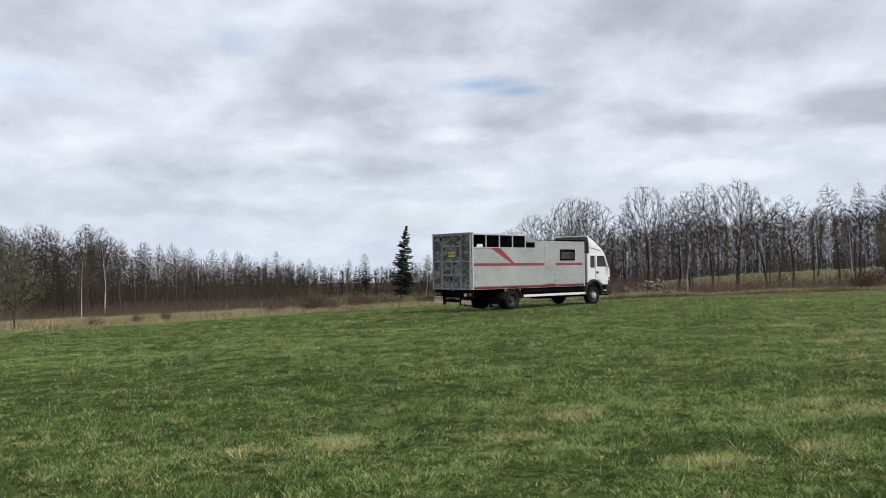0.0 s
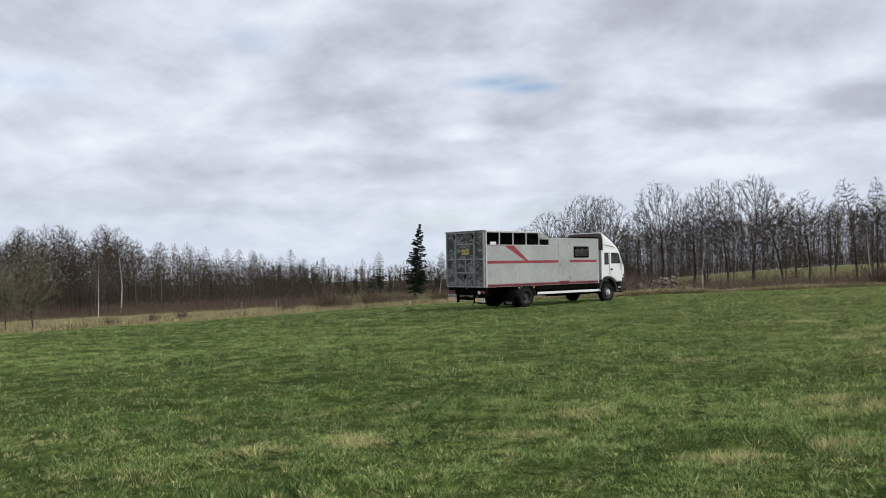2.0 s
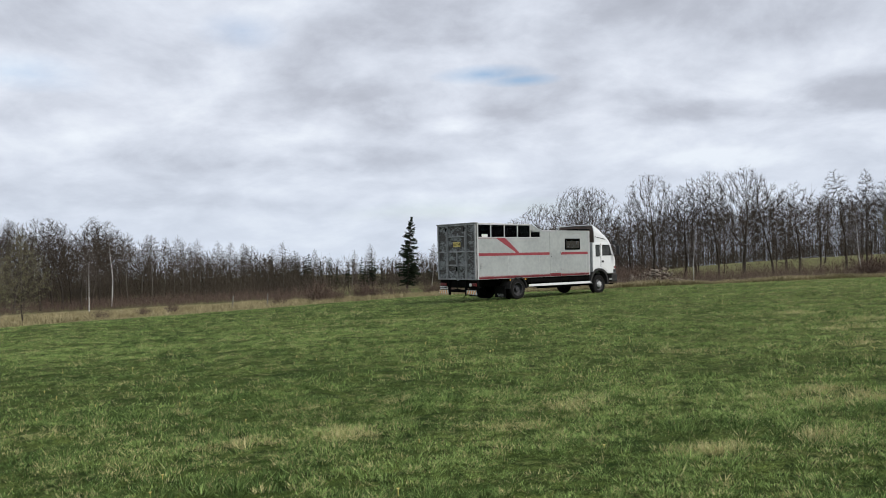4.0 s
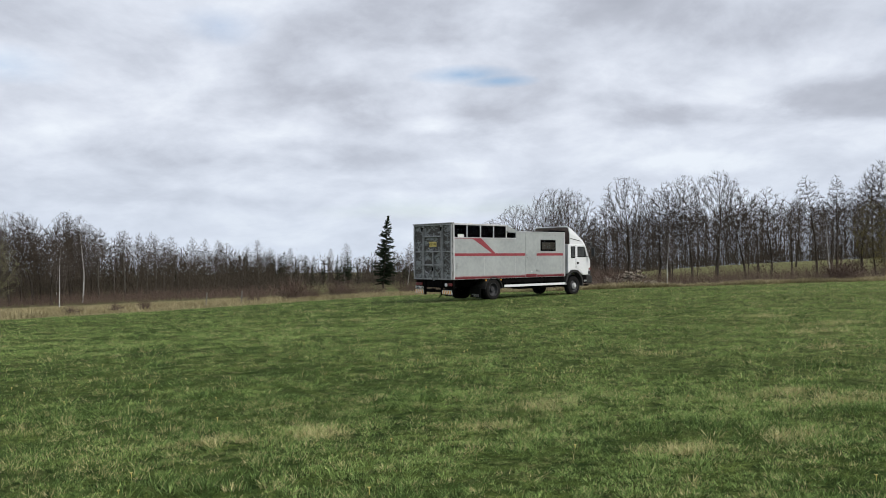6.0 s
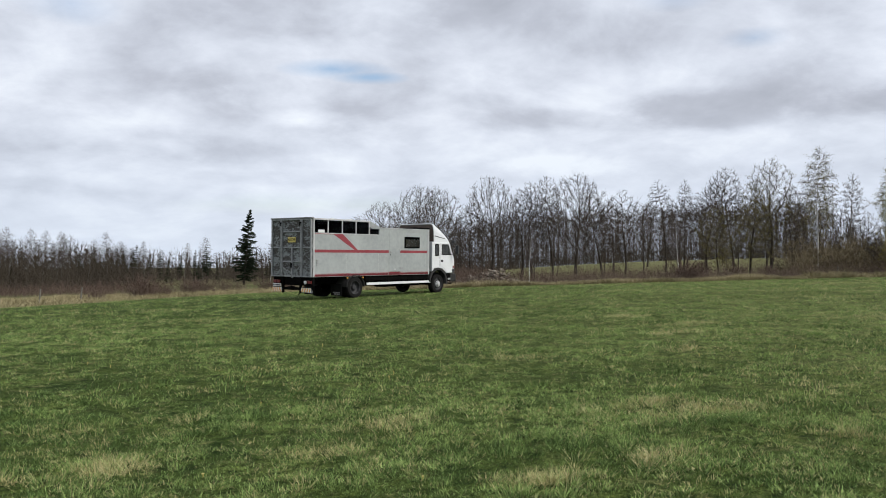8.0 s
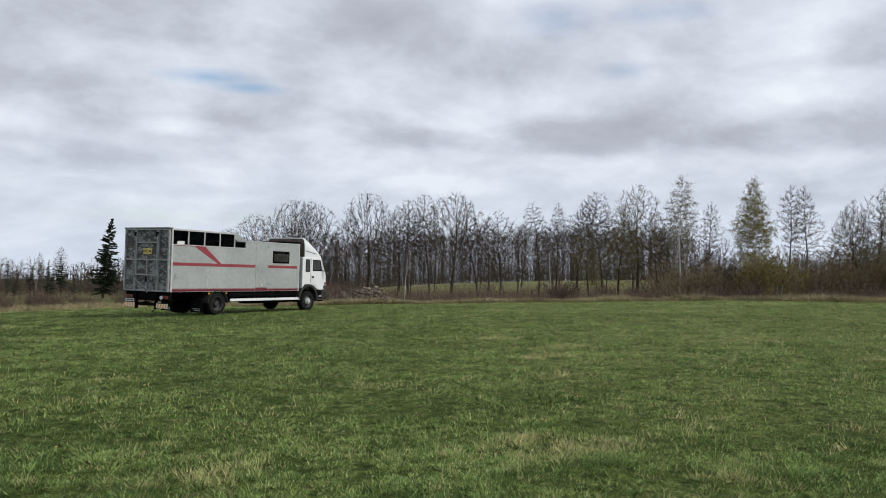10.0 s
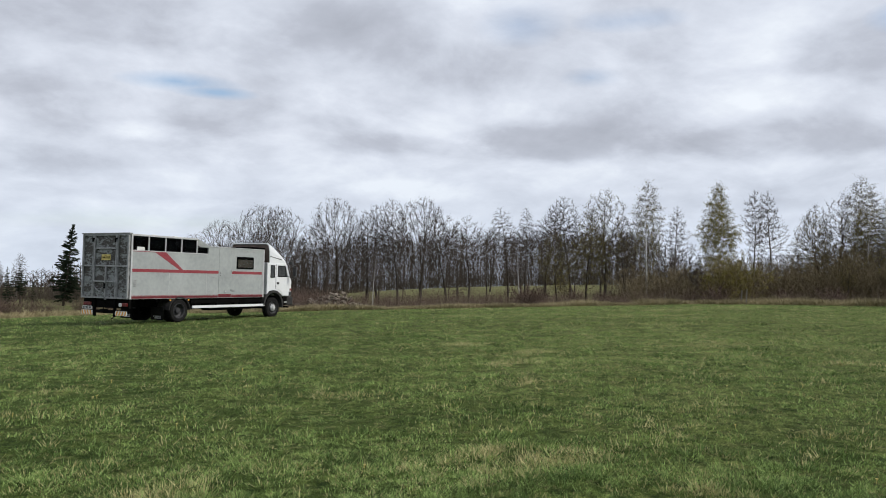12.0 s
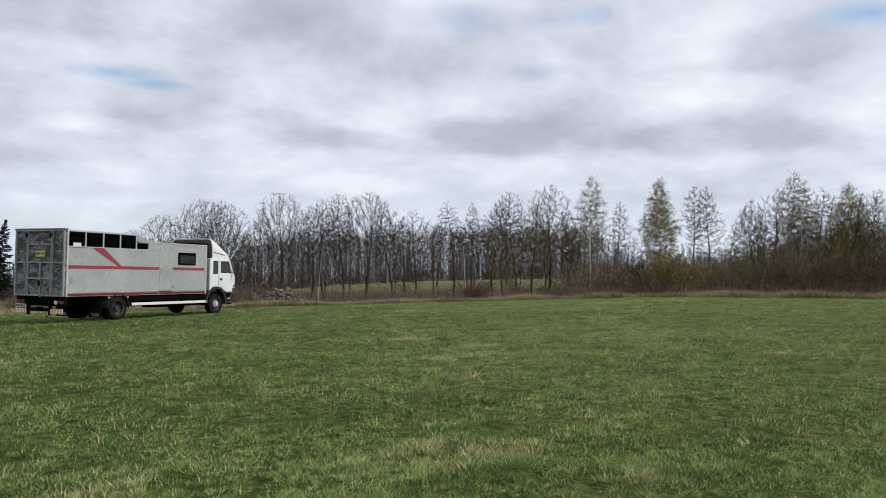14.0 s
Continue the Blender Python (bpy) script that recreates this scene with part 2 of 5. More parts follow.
def peeling_paint():
    """Pale paint flaked off grey plywood in streaks along the grain."""
    mat = bpy.data.materials.new("peeling_paint")
    mat.use_nodes = True
    add, join = nodes_of(mat.node_tree)
    out, bsdf = add("ShaderNodeOutputMaterial"), add("ShaderNodeBsdfPrincipled")
    join(bsdf.outputs[0], out.inputs[0])
    bsdf.inputs["Roughness"].default_value = 0.8
    coord, m = add("ShaderNodeTexCoord"), add("ShaderNodeMapping")
    join(coord.outputs["Object"], m.inputs[0])
    m.inputs["Scale"].default_value = (1, 1.5, 3.4)
    a, b, c = add("ShaderNodeTexNoise"), add("ShaderNodeTexNoise"), add("ShaderNodeTexNoise")
    for n, s, dt, ro in ((a, 4.5, 10, 0.72), (b, 0.9, 3, 0.5), (c, 16, 6, 0.7)):
        n.inputs["Scale"].default_value, n.inputs["Detail"].default_value, n.inputs["Roughness"].default_value = s, dt, ro
        join(m.outputs[0], n.inputs["Vector"])
    s = add("ShaderNodeMath")
    s.operation = "MULTIPLY_ADD"
    join(b.outputs["Fac"], s.inputs[0])
    s.inputs[1].default_value = 0.8
    join(a.outputs["Fac"], s.inputs[2])
    r, bare = add("ShaderNodeValToRGB"), add("ShaderNodeValToRGB")
    ramp(r, [(0.0, (0, 0, 0)), (0.90, (0, 0, 0)), (0.935, (0.75, 0.75, 0.75)), (1.0, (1, 1, 1))])
    join(s.outputs[0], r.inputs[0])
    ramp(bare, [(0.35, (0.022, 0.020, 0.018)), (0.7, (0.10, 0.092, 0.082))])      # weathered plywood
    join(c.outputs["Fac"], bare.inputs[0])
    paint = add("ShaderNodeValToRGB")
    ramp(paint, [(0.35, (0.13, 0.14, 0.14)), (0.65, (0.30, 0.32, 0.315))])
    join(c.outputs["Fac"], paint.inputs[0])
    coat = add("ShaderNodeMix")
    coat.data_type = "RGBA"
    join(r.outputs[0], coat.inputs[0])
    join(bare.outputs[0], coat.inputs[6])
    join(paint.outputs[0], coat.inputs[7])
    join(coat.outputs[2], bsdf.inputs["Base Color"])
    bp = add("ShaderNodeBump")
    bp.inputs["Distance"].default_value = 0.004
    join(r.outputs[0], bp.inputs["Height"])
    join(bp.outputs[0], bsdf.inputs["Normal"])
    return mat


PEELING = peeling_paint()


def ground_material():
    """Short turf, dry meadow and wood floor, blended by the 'dry' and 'wood' attributes of the ground."""
    mat = bpy.data.materials.new("ground")
    mat.use_nodes = True
    add, join = nodes_of(mat.node_tree)
    out, bsdf = add("ShaderNodeOutputMaterial"), add("ShaderNodeBsdfPrincipled")
    join(bsdf.outputs[0], out.inputs[0])
    bsdf.inputs["Roughness"].default_value, bsdf.inputs["Specular IOR Level"].default_value = 0.95, 0.04
    coord = add("ShaderNodeTexCoord")

    def noise_of(scale, detail, rough=0.55):
        n = add("ShaderNodeTexNoise")
        n.inputs["Scale"].default_value, n.inputs["Detail"].default_value, n.inputs["Roughness"].default_value = scale, detail, rough
        join(coord.outputs["Object"], n.inputs["Vector"])
        return n.outputs["Fac"]

    def mixed(fac, a, b):
        c = add("ShaderNodeMix")
        c.data_type = "RGBA"
        join(fac, c.inputs[0])
        for sock, v in ((c.inputs[6], a), (c.inputs[7], b)):
            if isinstance(v, tuple):
                sock.default_value = (*v, 1)
            else:
                join(v, sock)
        return c.outputs[2]

    def level(fac, lo, hi):
        r = add("ShaderNodeMapRange")
        r.inputs["From Min"].default_value, r.inputs["From Max"].default_value = lo, hi
        join(fac, r.inputs["Value"])
        return r.outputs[0]

    turf = mixed(level(noise_of(1.1, 7, 0.7), 0.34, 0.66), (0.050, 0.092, 0.018), (0.215, 0.275, 0.066))
    paler = add("ShaderNodeAttribute")
    paler.attribute_name = "paler"
    turf = mixed(paler.outputs["Fac"], turf, mixed(level(noise_of(0.9, 7, 0.7), 0.36, 0.64), (0.15, 0.20, 0.048), (0.45, 0.47, 0.18)))
    turf = mixed(level(noise_of(3.4, 7, 0.75), 0.53, 0.68), turf, (0.34, 0.325, 0.135))
    # near-black specks at two sizes: shade between blades and tufts, put into the colour
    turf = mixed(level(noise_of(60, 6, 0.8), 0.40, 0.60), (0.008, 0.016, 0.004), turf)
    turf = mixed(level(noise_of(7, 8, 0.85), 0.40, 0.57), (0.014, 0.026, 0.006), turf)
    dry = mixed(level(noise_of(0.7, 7, 0.7), 0.3, 0.7), (0.075, 0.075, 0.032), (0.36, 0.305, 0.175))
    wood = mixed(level(noise_of(0.35, 6, 0.65), 0.3, 0.7), (0.075, 0.060, 0.036), (0.13, 0.135, 0.055))
    for name, other in (("dry", dry), ("wood", wood)):
        a = add("ShaderNodeAttribute")
        a.attribute_name = name
        turf = mixed(a.outputs["Fac"], turf, other)
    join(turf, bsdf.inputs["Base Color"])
    b = add("ShaderNodeBump")
    b.inputs["Strength"].default_value, b.inputs["Distance"].default_value = 0.9, 0.07
    join(noise_of(11, 6, 0.7), b.inputs["Height"])
    join(b.outputs[0], bsdf.inputs["Normal"])
    return mat


GROUND = ground_material()

# ---- mesh helpers ----
def mesh_from(name, verts, faces, mat):
    """A mesh from arrays of corners and faces, all triangles or all quads."""
    verts, faces = np.asarray(verts, dtype=np.float32), np.asarray(faces, dtype=np.int32)
    me = bpy.data.meshes.new(name)
    k = faces.shape[1]
    me.vertices.add(len(verts))
    me.vertices.foreach_set("co", verts.ravel())
    me.loops.add(faces.size)
    me.loops.foreach_set("vertex_index", faces.ravel())
    me.polygons.add(len(faces))
    me.polygons.foreach_set("loop_start", np.arange(0, faces.size, k, dtype=np.int32))
    me.update(calc_edges=True)
    me.validate()
    me.materials.append(mat)
    return me


def part(name, bm, mat, parent=None, label="", smooth=False):
    """One mesh object from a bmesh, under a thing or a part."""
    me = bpy.data.meshes.new(name)
    bmesh.ops.recalc_face_normals(bm, faces=bm.faces)
    bm.to_mesh(me)
    bm.free()
    if smooth:
        me.polygons.foreach_set("use_smooth", [True] * len(me.polygons))
    me.materials.append(mat)
    ob = new(name, me)
    ob.parent = parent
    return tagged(ob, label)


def slab(x0, x1, y0, y1, z0, z1, bevel=0.0, bm=None):
    bm = bm or bmesh.new()
    made = bmesh.ops.create_cube(bm, size=1, matrix=Matrix.Translation(((x0 + x1) / 2, (y0 + y1) / 2, (z0 + z1) / 2)) @ Matrix.Diagonal((abs(x1 - x0), abs(y1 - y0), abs(z1 - z0), 1)))
    if bevel:
        edges = {e for v in made["verts"] for e in v.link_edges}
        bmesh.ops.bevel(bm, geom=list(edges), offset=bevel, segments=2, affect="EDGES", profile=0.5)
    return bm


def prism(outline, y0, y1, bevel=0.0, bm=None):
    """A side outline of (x, z) corners, drawn out from y0 to y1."""
    bm = bm or bmesh.new()
    a, b = [bm.verts.new((x, y0, z)) for x, z in outline], [bm.verts.new((x, y1, z)) for x, z in outline]
    n = len(outline)
    faces = [bm.faces.new(a), bm.faces.new(b[::-1])]
    faces += [bm.faces.new((a[i], b[i], b[(i + 1) % n], a[(i + 1) % n])) for i in range(n)]
    if bevel:
        bmesh.ops.bevel(bm, geom=list({e for f in faces for e in f.edges}), offset=bevel, segments=2, affect="EDGES", profile=0.5)
    return bm


def lathe(profile, segments=28, bm=None, centre=(0, 0, 0), caps=True):
    """(radius, y) turned round the y axis."""
    bm = bm or bmesh.new()
    rings = []
    for r, y in profile:
        rings.append([bm.verts.new((centre[0] + r * math.cos(math.tau * i / segments), centre[1] + y, centre[2] + r * math.sin(math.tau * i / segments))) for i in range(segments)])
    for a, b in zip(rings, rings[1:]):
        for i in range(segments):
            bm.faces.new((a[i], a[(i + 1) % segments], b[(i + 1) % segments], b[i]))
    if caps is True:
        bm.faces.new(rings[0])
    if caps:
        bm.faces.new(rings[-1][::-1])
    return bm


def rod(a, b, radius, sides=8, bm=None):
    bm = bm or bmesh.new()
    a, b = Vector(a), Vector(b)
    d = b - a
    m = Matrix.Translation((a + b) / 2) @ d.to_track_quat("Z", "Y").to_matrix().to_4x4()
    bmesh.ops.create_cone(bm, cap_ends=True, segments=sides, radius1=radius, radius2=radius, depth=d.length, matrix=m)
    return bm


# ---- ground ----
SWELL = [(0, 1, 0.157), (0, 2, -5.059), (0, 3, 0.278), (0, 4, 2.116), (0, 5, -0.508), (1, 0, 1.065), (1, 1, 5.753), (1, 2, -2.754), (1, 3, -3.382), (1, 4, 1.012),
         (2, 0, -2.591), (2, 1, -2.321), (2, 2, 4.428), (2, 3, 1.658), (3, 0, -0.364), (3, 1, -2.752), (3, 2, 1.55), (4, 0, 1.201), (4, 1, 1.019), (5, 0, 0.127)]


def height(x, y):
    """The lie of the land: a low rise that falls off to a wet hollow ahead and to the west."""
    x, y = np.asarray(x, dtype=float), np.asarray(y, dtype=float)
    r = np.hypot(x, y)
    k = np.where(r > 165, 165 / np.maximum(r, 1e-6), 1.0)
    u, v = x * k / 100, y * k / 100
    z = sum(c * u ** i * v ** j for i, j, c in SWELL)
    # the far country lies low, lowest to the west; behind the wood to the east a grass slope climbs
    az = np.degrees(np.arctan2(x, y))
    far = np.interp(az, [-180, -90, -2, 12, 15, 17, 22, 28, 36, 48, 62, 180], [-1.5, -3.4, -3.8, -3.0, -2.5, -1.85, -0.97, -0.25, 0.42, 0.3, -1.2, -1.5])
    slope = np.clip((az - 8) / 6, 0, 1) * np.clip((70 - az) / 10, 0, 1)
    goal = np.minimum(z, far) * (1 - slope) + far * slope
    w = np.clip((r - 105) / 45, 0, 1)
    z = z + (goal - z) * w * w * (3 - 2 * w)
    return z - 0.025 * np.clip(r - 150, 0, 3000)


# bearing (degrees clockwise from +y) and distance of the field's mown edge
EDGE_AZ = [-90, -30, -25, -19, -13, -7, -2, 4, 10, 16, 22, 29, 34, 40, 48, 100]
EDGE_R = [40, 40, 40.5, 41, 44, 49, 54, 51, 48, 50, 50.5, 53.5, 58, 66, 66, 66]


def field_edge(x, y):
    az = np.degrees(np.arctan2(x, y))
    return np.interp(az, EDGE_AZ, EDGE_R) + 0.7 * np.sin(az * 1.7) + 0.5 * np.sin(az * 4.3)


def at(az, r):
    """Plan place at a bearing and a distance from the walk's start, with the ground's height there."""
    x, y = r * math.sin(radians(az)), r * math.cos(radians(az))
    return x, y, float(height(x, y))


def build_ground():
    rings = np.concatenate([[0.6], np.geomspace(1.2, 60, 80), np.linspace(61, 170, 55), np.geomspace(180, 3500, 18)])
    n = 220
    a = np.arange(n) * math.tau / n
    X, Y = np.outer(rings, np.sin(a)), np.outer(rings, np.cos(a))
    Z = height(X, Y)
    R = np.hypot(X, Y)
    bumps = np.array([[noise.fractal(Vector((x * 0.35, y * 0.35, 0)), 1.0, 2.0, 3) for x, y in zip(xs, ys)] for xs, ys in zip(X, Y)])
    Z = Z + bumps * 0.06 * np.clip((R - 62) / 10, 0, 1)
    verts = np.concatenate([np.stack([X, Y, Z], -1).reshape(-1, 3), [[0, 0, 0]]])
    faces = []
    k = len(rings)
    for i in range(k - 1):
        for j in range(n):
            faces.append((i * n + j, i * n + (j + 1) % n, (i + 1) * n + (j + 1) % n, (i + 1) * n + j))
    faces = np.array(faces)
    me = mesh_from("ground", verts, faces[:, ::-1], GROUND)
    # the small fan under the walk's start
    bm = bmesh.new()
    bm.from_mesh(me)
    bm.verts.ensure_lookup_table()
    mid = bm.verts[k * n]
    for j in range(n):
        bm.faces.new((mid, bm.verts[(j + 1) % n], bm.verts[j]))
    bmesh.ops.recalc_face_normals(bm, faces=bm.faces)
    for f in bm.faces:
        f.smooth = True
    bm.to_mesh(me)
    bm.free()
    e = field_edge(verts[:, 0], verts[:, 1])
    r = np.hypot(verts[:, 0], verts[:, 1])
    az = np.degrees(np.arctan2(verts[:, 0], verts[:, 1]))
    dry = np.clip((r - e) / 1.5, 0, 1)
    wood = np.clip((r - e - np.interp(az, [-30, -5, 5, 12, 30], [46, 34, 5, 1.5, 1.5])) / 4, 0, 1)
    hill = np.clip((az - 9) / 5, 0, 1) * np.clip((62 - az) / 5, 0, 1) * np.clip((r - 104) / 8, 0, 1) * np.clip((200 - r) / 20, 0, 1)
    dry, wood = dry * (1 - 0.6 * hill), wood * (1 - 0.6 * hill)
    glade = np.clip((az + 10.5) / 2, 0, 1) * np.clip((0.5 - az) / 2, 0, 1) * np.clip((r - e - 26) / 8, 0, 1) * np.clip((124 - r) / 6, 0, 1)
    dry, wood = dry * (1 - 0.75 * glade), wood * (1 - glade)
    # the turf colour gets paler towards the east and away from the start
    paler = 0.75 * np.clip((az + 6) / 42, 0, 1) * np.clip((100 - az) / 30, 0, 1) * np.clip((r - 5) / 14, 0, 1)
    for name, values in (("dry", dry), ("wood", wood), ("paler", paler)):
        at_v = me.attributes.new(name, "FLOAT", "POINT")
        at_v.data.foreach_set("value", values.astype(np.float32))
    me.materials.clear()
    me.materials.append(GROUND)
    tagged(new("ground", me), "gently rolling mown spring pasture with dry meadow edge", "ground", kind="structure")


build_ground()

# ---- the horse lorry ----
def bars(parent, x, y0, z, widths, high, axis, mat, name="lettering"):
    """Unreadable writing as a row of short bars. axis 'side': along x on the face y; 'rear': along y on the face x."""
    bm = bmesh.new()
    p = 0.0
    for w in widths:
        if axis == "side":
            slab(x + p, x + p + w, y0 - 0.004, y0 + 0.004, z, z + high, bm=bm)
        else:
            slab(x - 0.004, x + 0.004, y0 + p, y0 + p + w, z, z + high, bm=bm)
        p += w + 0.03
    return part(name, bm, mat, parent, "row of small dark bars")


def wheel(lorry, x, y, side, twin):
    """One wheel; side is -1 on the right. Twin wheels have a dished rim."""
    base = new("wheel", None)
    base.parent = lorry
    bm = lathe([(0.29, -0.14), (0.34, -0.15), (0.40, -0.152), (0.48, -0.14), (0.505, -0.09), (0.505, 0.09), (0.48, 0.14), (0.40, 0.15), (0.29, 0.14)], 36, caps=False)
    for i in range(36):                       # tread blocks
        a = math.tau * i / 36
        slab(-0.022, 0.022, -0.10, 0.10, 0.49, 0.513, bm=bm)
        bm.verts.ensure_lookup_table()
        bmesh.ops.rotate(bm, verts=bm.verts[-8:], cent=(0, 0, 0), matrix=Matrix.Rotation(a, 3, "Y"))
    part("tyre", bm, RUBBER, base, "worn black truck tyre")
    part("sidewall", lathe([(0.33, side * 0.153), (0.345, side * 0.158), (0.44, side * 0.158), (0.46, side * 0.150)], 36, caps=False), DUST, base, "dusty tyre sidewall")
    if twin:
        prof = [(0.335, 0.145), (0.31, 0.15), (0.285, 0.13), (0.27, 0.02), (0.20, -0.02), (0.12, 0.0), (0.11, 0.09), (0.07, 0.10)]
    else:
        prof = [(0.335, 0.14), (0.31, 0.15), (0.285, 0.13), (0.25, 0.08), (0.19, 0.13), (0.11, 0.14), (0.10, 0.20), (0.06, 0.21)]
    rim_bm = lathe([(r, yy * (1 if side > 0 else -1)) for r, yy in prof], 28, caps="end")
    for i in range(10):
        a = math.tau * i / 10
        rod((0.155 * math.cos(a), side * 0.0, 0.155 * math.sin(a)), (0.155 * math.cos(a), side * (0.03 if twin else 0.17), 0.155 * math.sin(a)), 0.017, 6, rim_bm)
    part("rim", rim_bm, PLASTIC, base, "dark dished steel rim")
    if not twin:
        hub = lathe([(0.175, side * 0.135), (0.165, side * 0.155), (0.12, side * 0.165), (0.10, side * 0.215), (0.05, side * 0.225)], 20, caps="end")
        for i in range(10):
            a = math.tau * i / 10
            rod((0.145 * math.cos(a), side * 0.14, 0.145 * math.sin(a)), (0.145 * math.cos(a), side * 0.185, 0.145 * math.sin(a)), 0.017, 6, hub)
        part("hub", hub, ALU, base, "pale hub with a ring of nuts")
    base.matrix_basis = Matrix.Translation((x, y, 0.465)) @ Matrix.Diagonal((0.93, 0.93, 0.93, 1))
    if twin:
        inner = part("inner_tyre", lathe([(0.29, -0.13), (0.48, -0.13), (0.505, -0.08), (0.505, 0.08), (0.48, 0.13), (0.29, 0.13)], 32, caps=False), RUBBER, base)
        inner.matrix_basis = Matrix.Translation((0, -side * 0.33, 0))
    return base


def build_lorry():
    lorry = new("horse_lorry", None)
    tagged(lorry, "old grey-white horse lorry with red stripes, parked on the pasture", "truck")
    W = 1.25
    LOW, ROOF, RAISED, SILL = 0.95, 3.10, 3.36, 2.77
    # box body: a low shell with an open upper bay at the rear, and a full-height living part
    body = part("box_body", prism([(0.06, LOW), (7.45, LOW), (7.45, ROOF), (3.97, ROOF), (3.97, SILL), (0.06, SILL)], -W, W, 0.012), PAINT_GREY, lorry, "grey-white panelled box body")
    # black floor and middle sheet, added to keep the bay dark behind its panes
    part("upper_bay_floor", slab(0.14, 3.9, -W + 0.05, W - 0.05, SILL + 0.002, SILL + 0.03), BLACK, body)
    part("upper_bay_partition", slab(0.12, 3.9, -0.03, 0.03, SILL + 0.03, RAISED - 0.05), BLACK, body)
    part("raised_roof", slab(0.02, 3.36, -W - 0.01, W + 0.01, RAISED - 0.055, RAISED + 0.02, 0.012), ALU, lorry, "pale raised rear roof")
    part("roof_slope", prism([(3.36, RAISED + 0.015), (3.36, SILL + 0.34), (3.50, SILL + 0.26), (4.02, SILL + 0.26), (4.02, ROOF + 0.02)], -W, W, 0.01), PAINT_GREY, lorry, "sloping grey fairing of the raised roof")
    for s in (-1, 1):
        f = s * W
        for x in (0.06, 0.84, 1.66, 2.48, 3.30):
            part("window_post", slab(x, x + 0.05, f - s * 0.05, f, SILL, RAISED - 0.05), ALU, lorry)
        for x0, x1 in ((0.11, 0.84), (0.89, 1.66), (1.71, 2.48), (2.53, 3.30), (3.38, 3.94)):
            top = RAISED - 0.055 if x1 < 3.35 else SILL + 0.24
            pane = part("window_pane", slab(x0, x1, f - s * 0.035, f - s * 0.025, SILL, top), TINTED, lorry, "dark tinted window pane")
            part("window_rim", slab(x0, x1, f - s * 0.02, f + s * 0.006, SILL - 0.02, SILL + 0.012), ALU, pane)
        for k in range(3):
            part("vent_slat", slab(3.50, 3.66, f, f + s * 0.008, 3.11 + 0.05 * k, 3.135 + 0.05 * k), STEEL, lorry)
        # painted bands, a few millimetres proud
        g = f + s * 0.003
        for x0, x1, z0, z1 in ((0.10, 4.58, 1.965, 2.085), (5.38, 7.32, 1.965, 2.085), (0.06, 4.58, LOW + 0.02, 1.06), (4.60, 5.36, LOW + 0.02, 1.11), (5.38, 7.45, LOW + 0.02, 1.06), (0.10, 1.15, 2.725, 2.755)):
            part("red_stripe", slab(x0, x1, f, g, z0, z1), RED_SKIRT if z1 < 1.5 else PAINT_RED, lorry)
        part("stripe_edge", slab(0.10, 7.40, f, f + s * 0.004, 1.072, 1.086), PAINT_RED, lorry)
        part("diagonal_stripe", prism([(1.12, 2.755), (1.70, 2.755), (2.60, 2.085), (2.40, 2.085)], f, g), PAINT_RED, lorry, "slanting red stripe")
        # habitation window with frame and blind
        win = part("side_window_frame", slab(5.66, 6.74, f, f + s * 0.025, 2.19, 2.72, 0.02), BLACK, lorry, "black-framed window")
        part("window_pane", slab(5.72, 6.68, f + s * 0.026, f + s * 0.03, 2.25, 2.66), CLEAR, win)
        part("blind", slab(5.73, 6.67, f + s * 0.0255, f + s * 0.0258, 2.26, 2.60), BLIND, win, "brown blind behind the glass")
        # door in the living part on the right only, vents on both
        for k in range(4):
            part("side_vent", slab(0.20, 0.32, f, f + s * 0.012, 1.42 + 0.07 * k, 1.46 + 0.07 * k), STEEL, lorry)
        for x in (1.9, 3.9, 7.2):
            part("corner_seam", slab(x, x + 0.012, f, f + s * 0.003, 1.12, 1.95), ALU, lorry)
        for x in (1.95, 2.9):
            part("side_marker", slab(x, x + 0.07, f, f + s * 0.02, 0.86, 0.92), ORANGE, lorry)
        part("drip_rail", slab(4.05, 7.45, f, f + s * 0.018, ROOF - 0.03, ROOF), ALU, lorry)
        part("front_corner_strip", slab(7.40, 7.47, f - s * 0.02, f + s * 0.008, LOW, ROOF), ALU, lorry)
        part("rear_corner_strip", slab(0.04, 0.11, f - s * 0.02, f + s * 0.008, LOW, RAISED - 0.05), ALU, lorry)
    door = part("side_door", slab(4.60, 5.36, -W - 0.012, -W, 1.125, 3.02, 0.006), PAINT_GREY, lorry, "grey-white living-part door")
    part("door_handle", slab(4.66, 4.74, -W - 0.045, -W - 0.012, 1.98, 2.04, 0.008), STEEL, door)
    part("door_lock", slab(4.67, 4.71, -W - 0.02, -W - 0.012, 1.86, 1.90), PLASTIC, door)
    for z in (1.25, 2.05, 2.85):
        part("door_hinge", slab(5.33, 5.40, -W - 0.03, -W - 0.012, z, z + 0.08), STEEL, door)
    part("door_step_lamp", slab(4.95, 5.05, -W - 0.03, -W - 0.012, 1.18, 1.25), ALU, door)
    bars(body, 4.12, -W - 0.002, 1.80, (0.05, 0.07, 0.06, 0.07), 0.045, "side", STEEL)
    bars(body, 6.15, -W - 0.002, 2.93, (0.05, 0.03, 0.07, 0.05, 0.06, 0.08, 0.05, 0.06), 0.045, "side", STEEL)
    bars(body, 4.0, -W - 0.002, 1.24, (0.06, 0.05, 0.09), 0.03, "side", STEEL)
    part("flap", slab(5.42, 5.60, -W - 0.01, -W, 1.22, 1.30), STEEL, body)
    part("roof_hatch", slab(4.6, 5.1, -0.3, 0.3, ROOF, ROOF + 0.07, 0.02), PLASTIC, lorry, "low roof hatch")
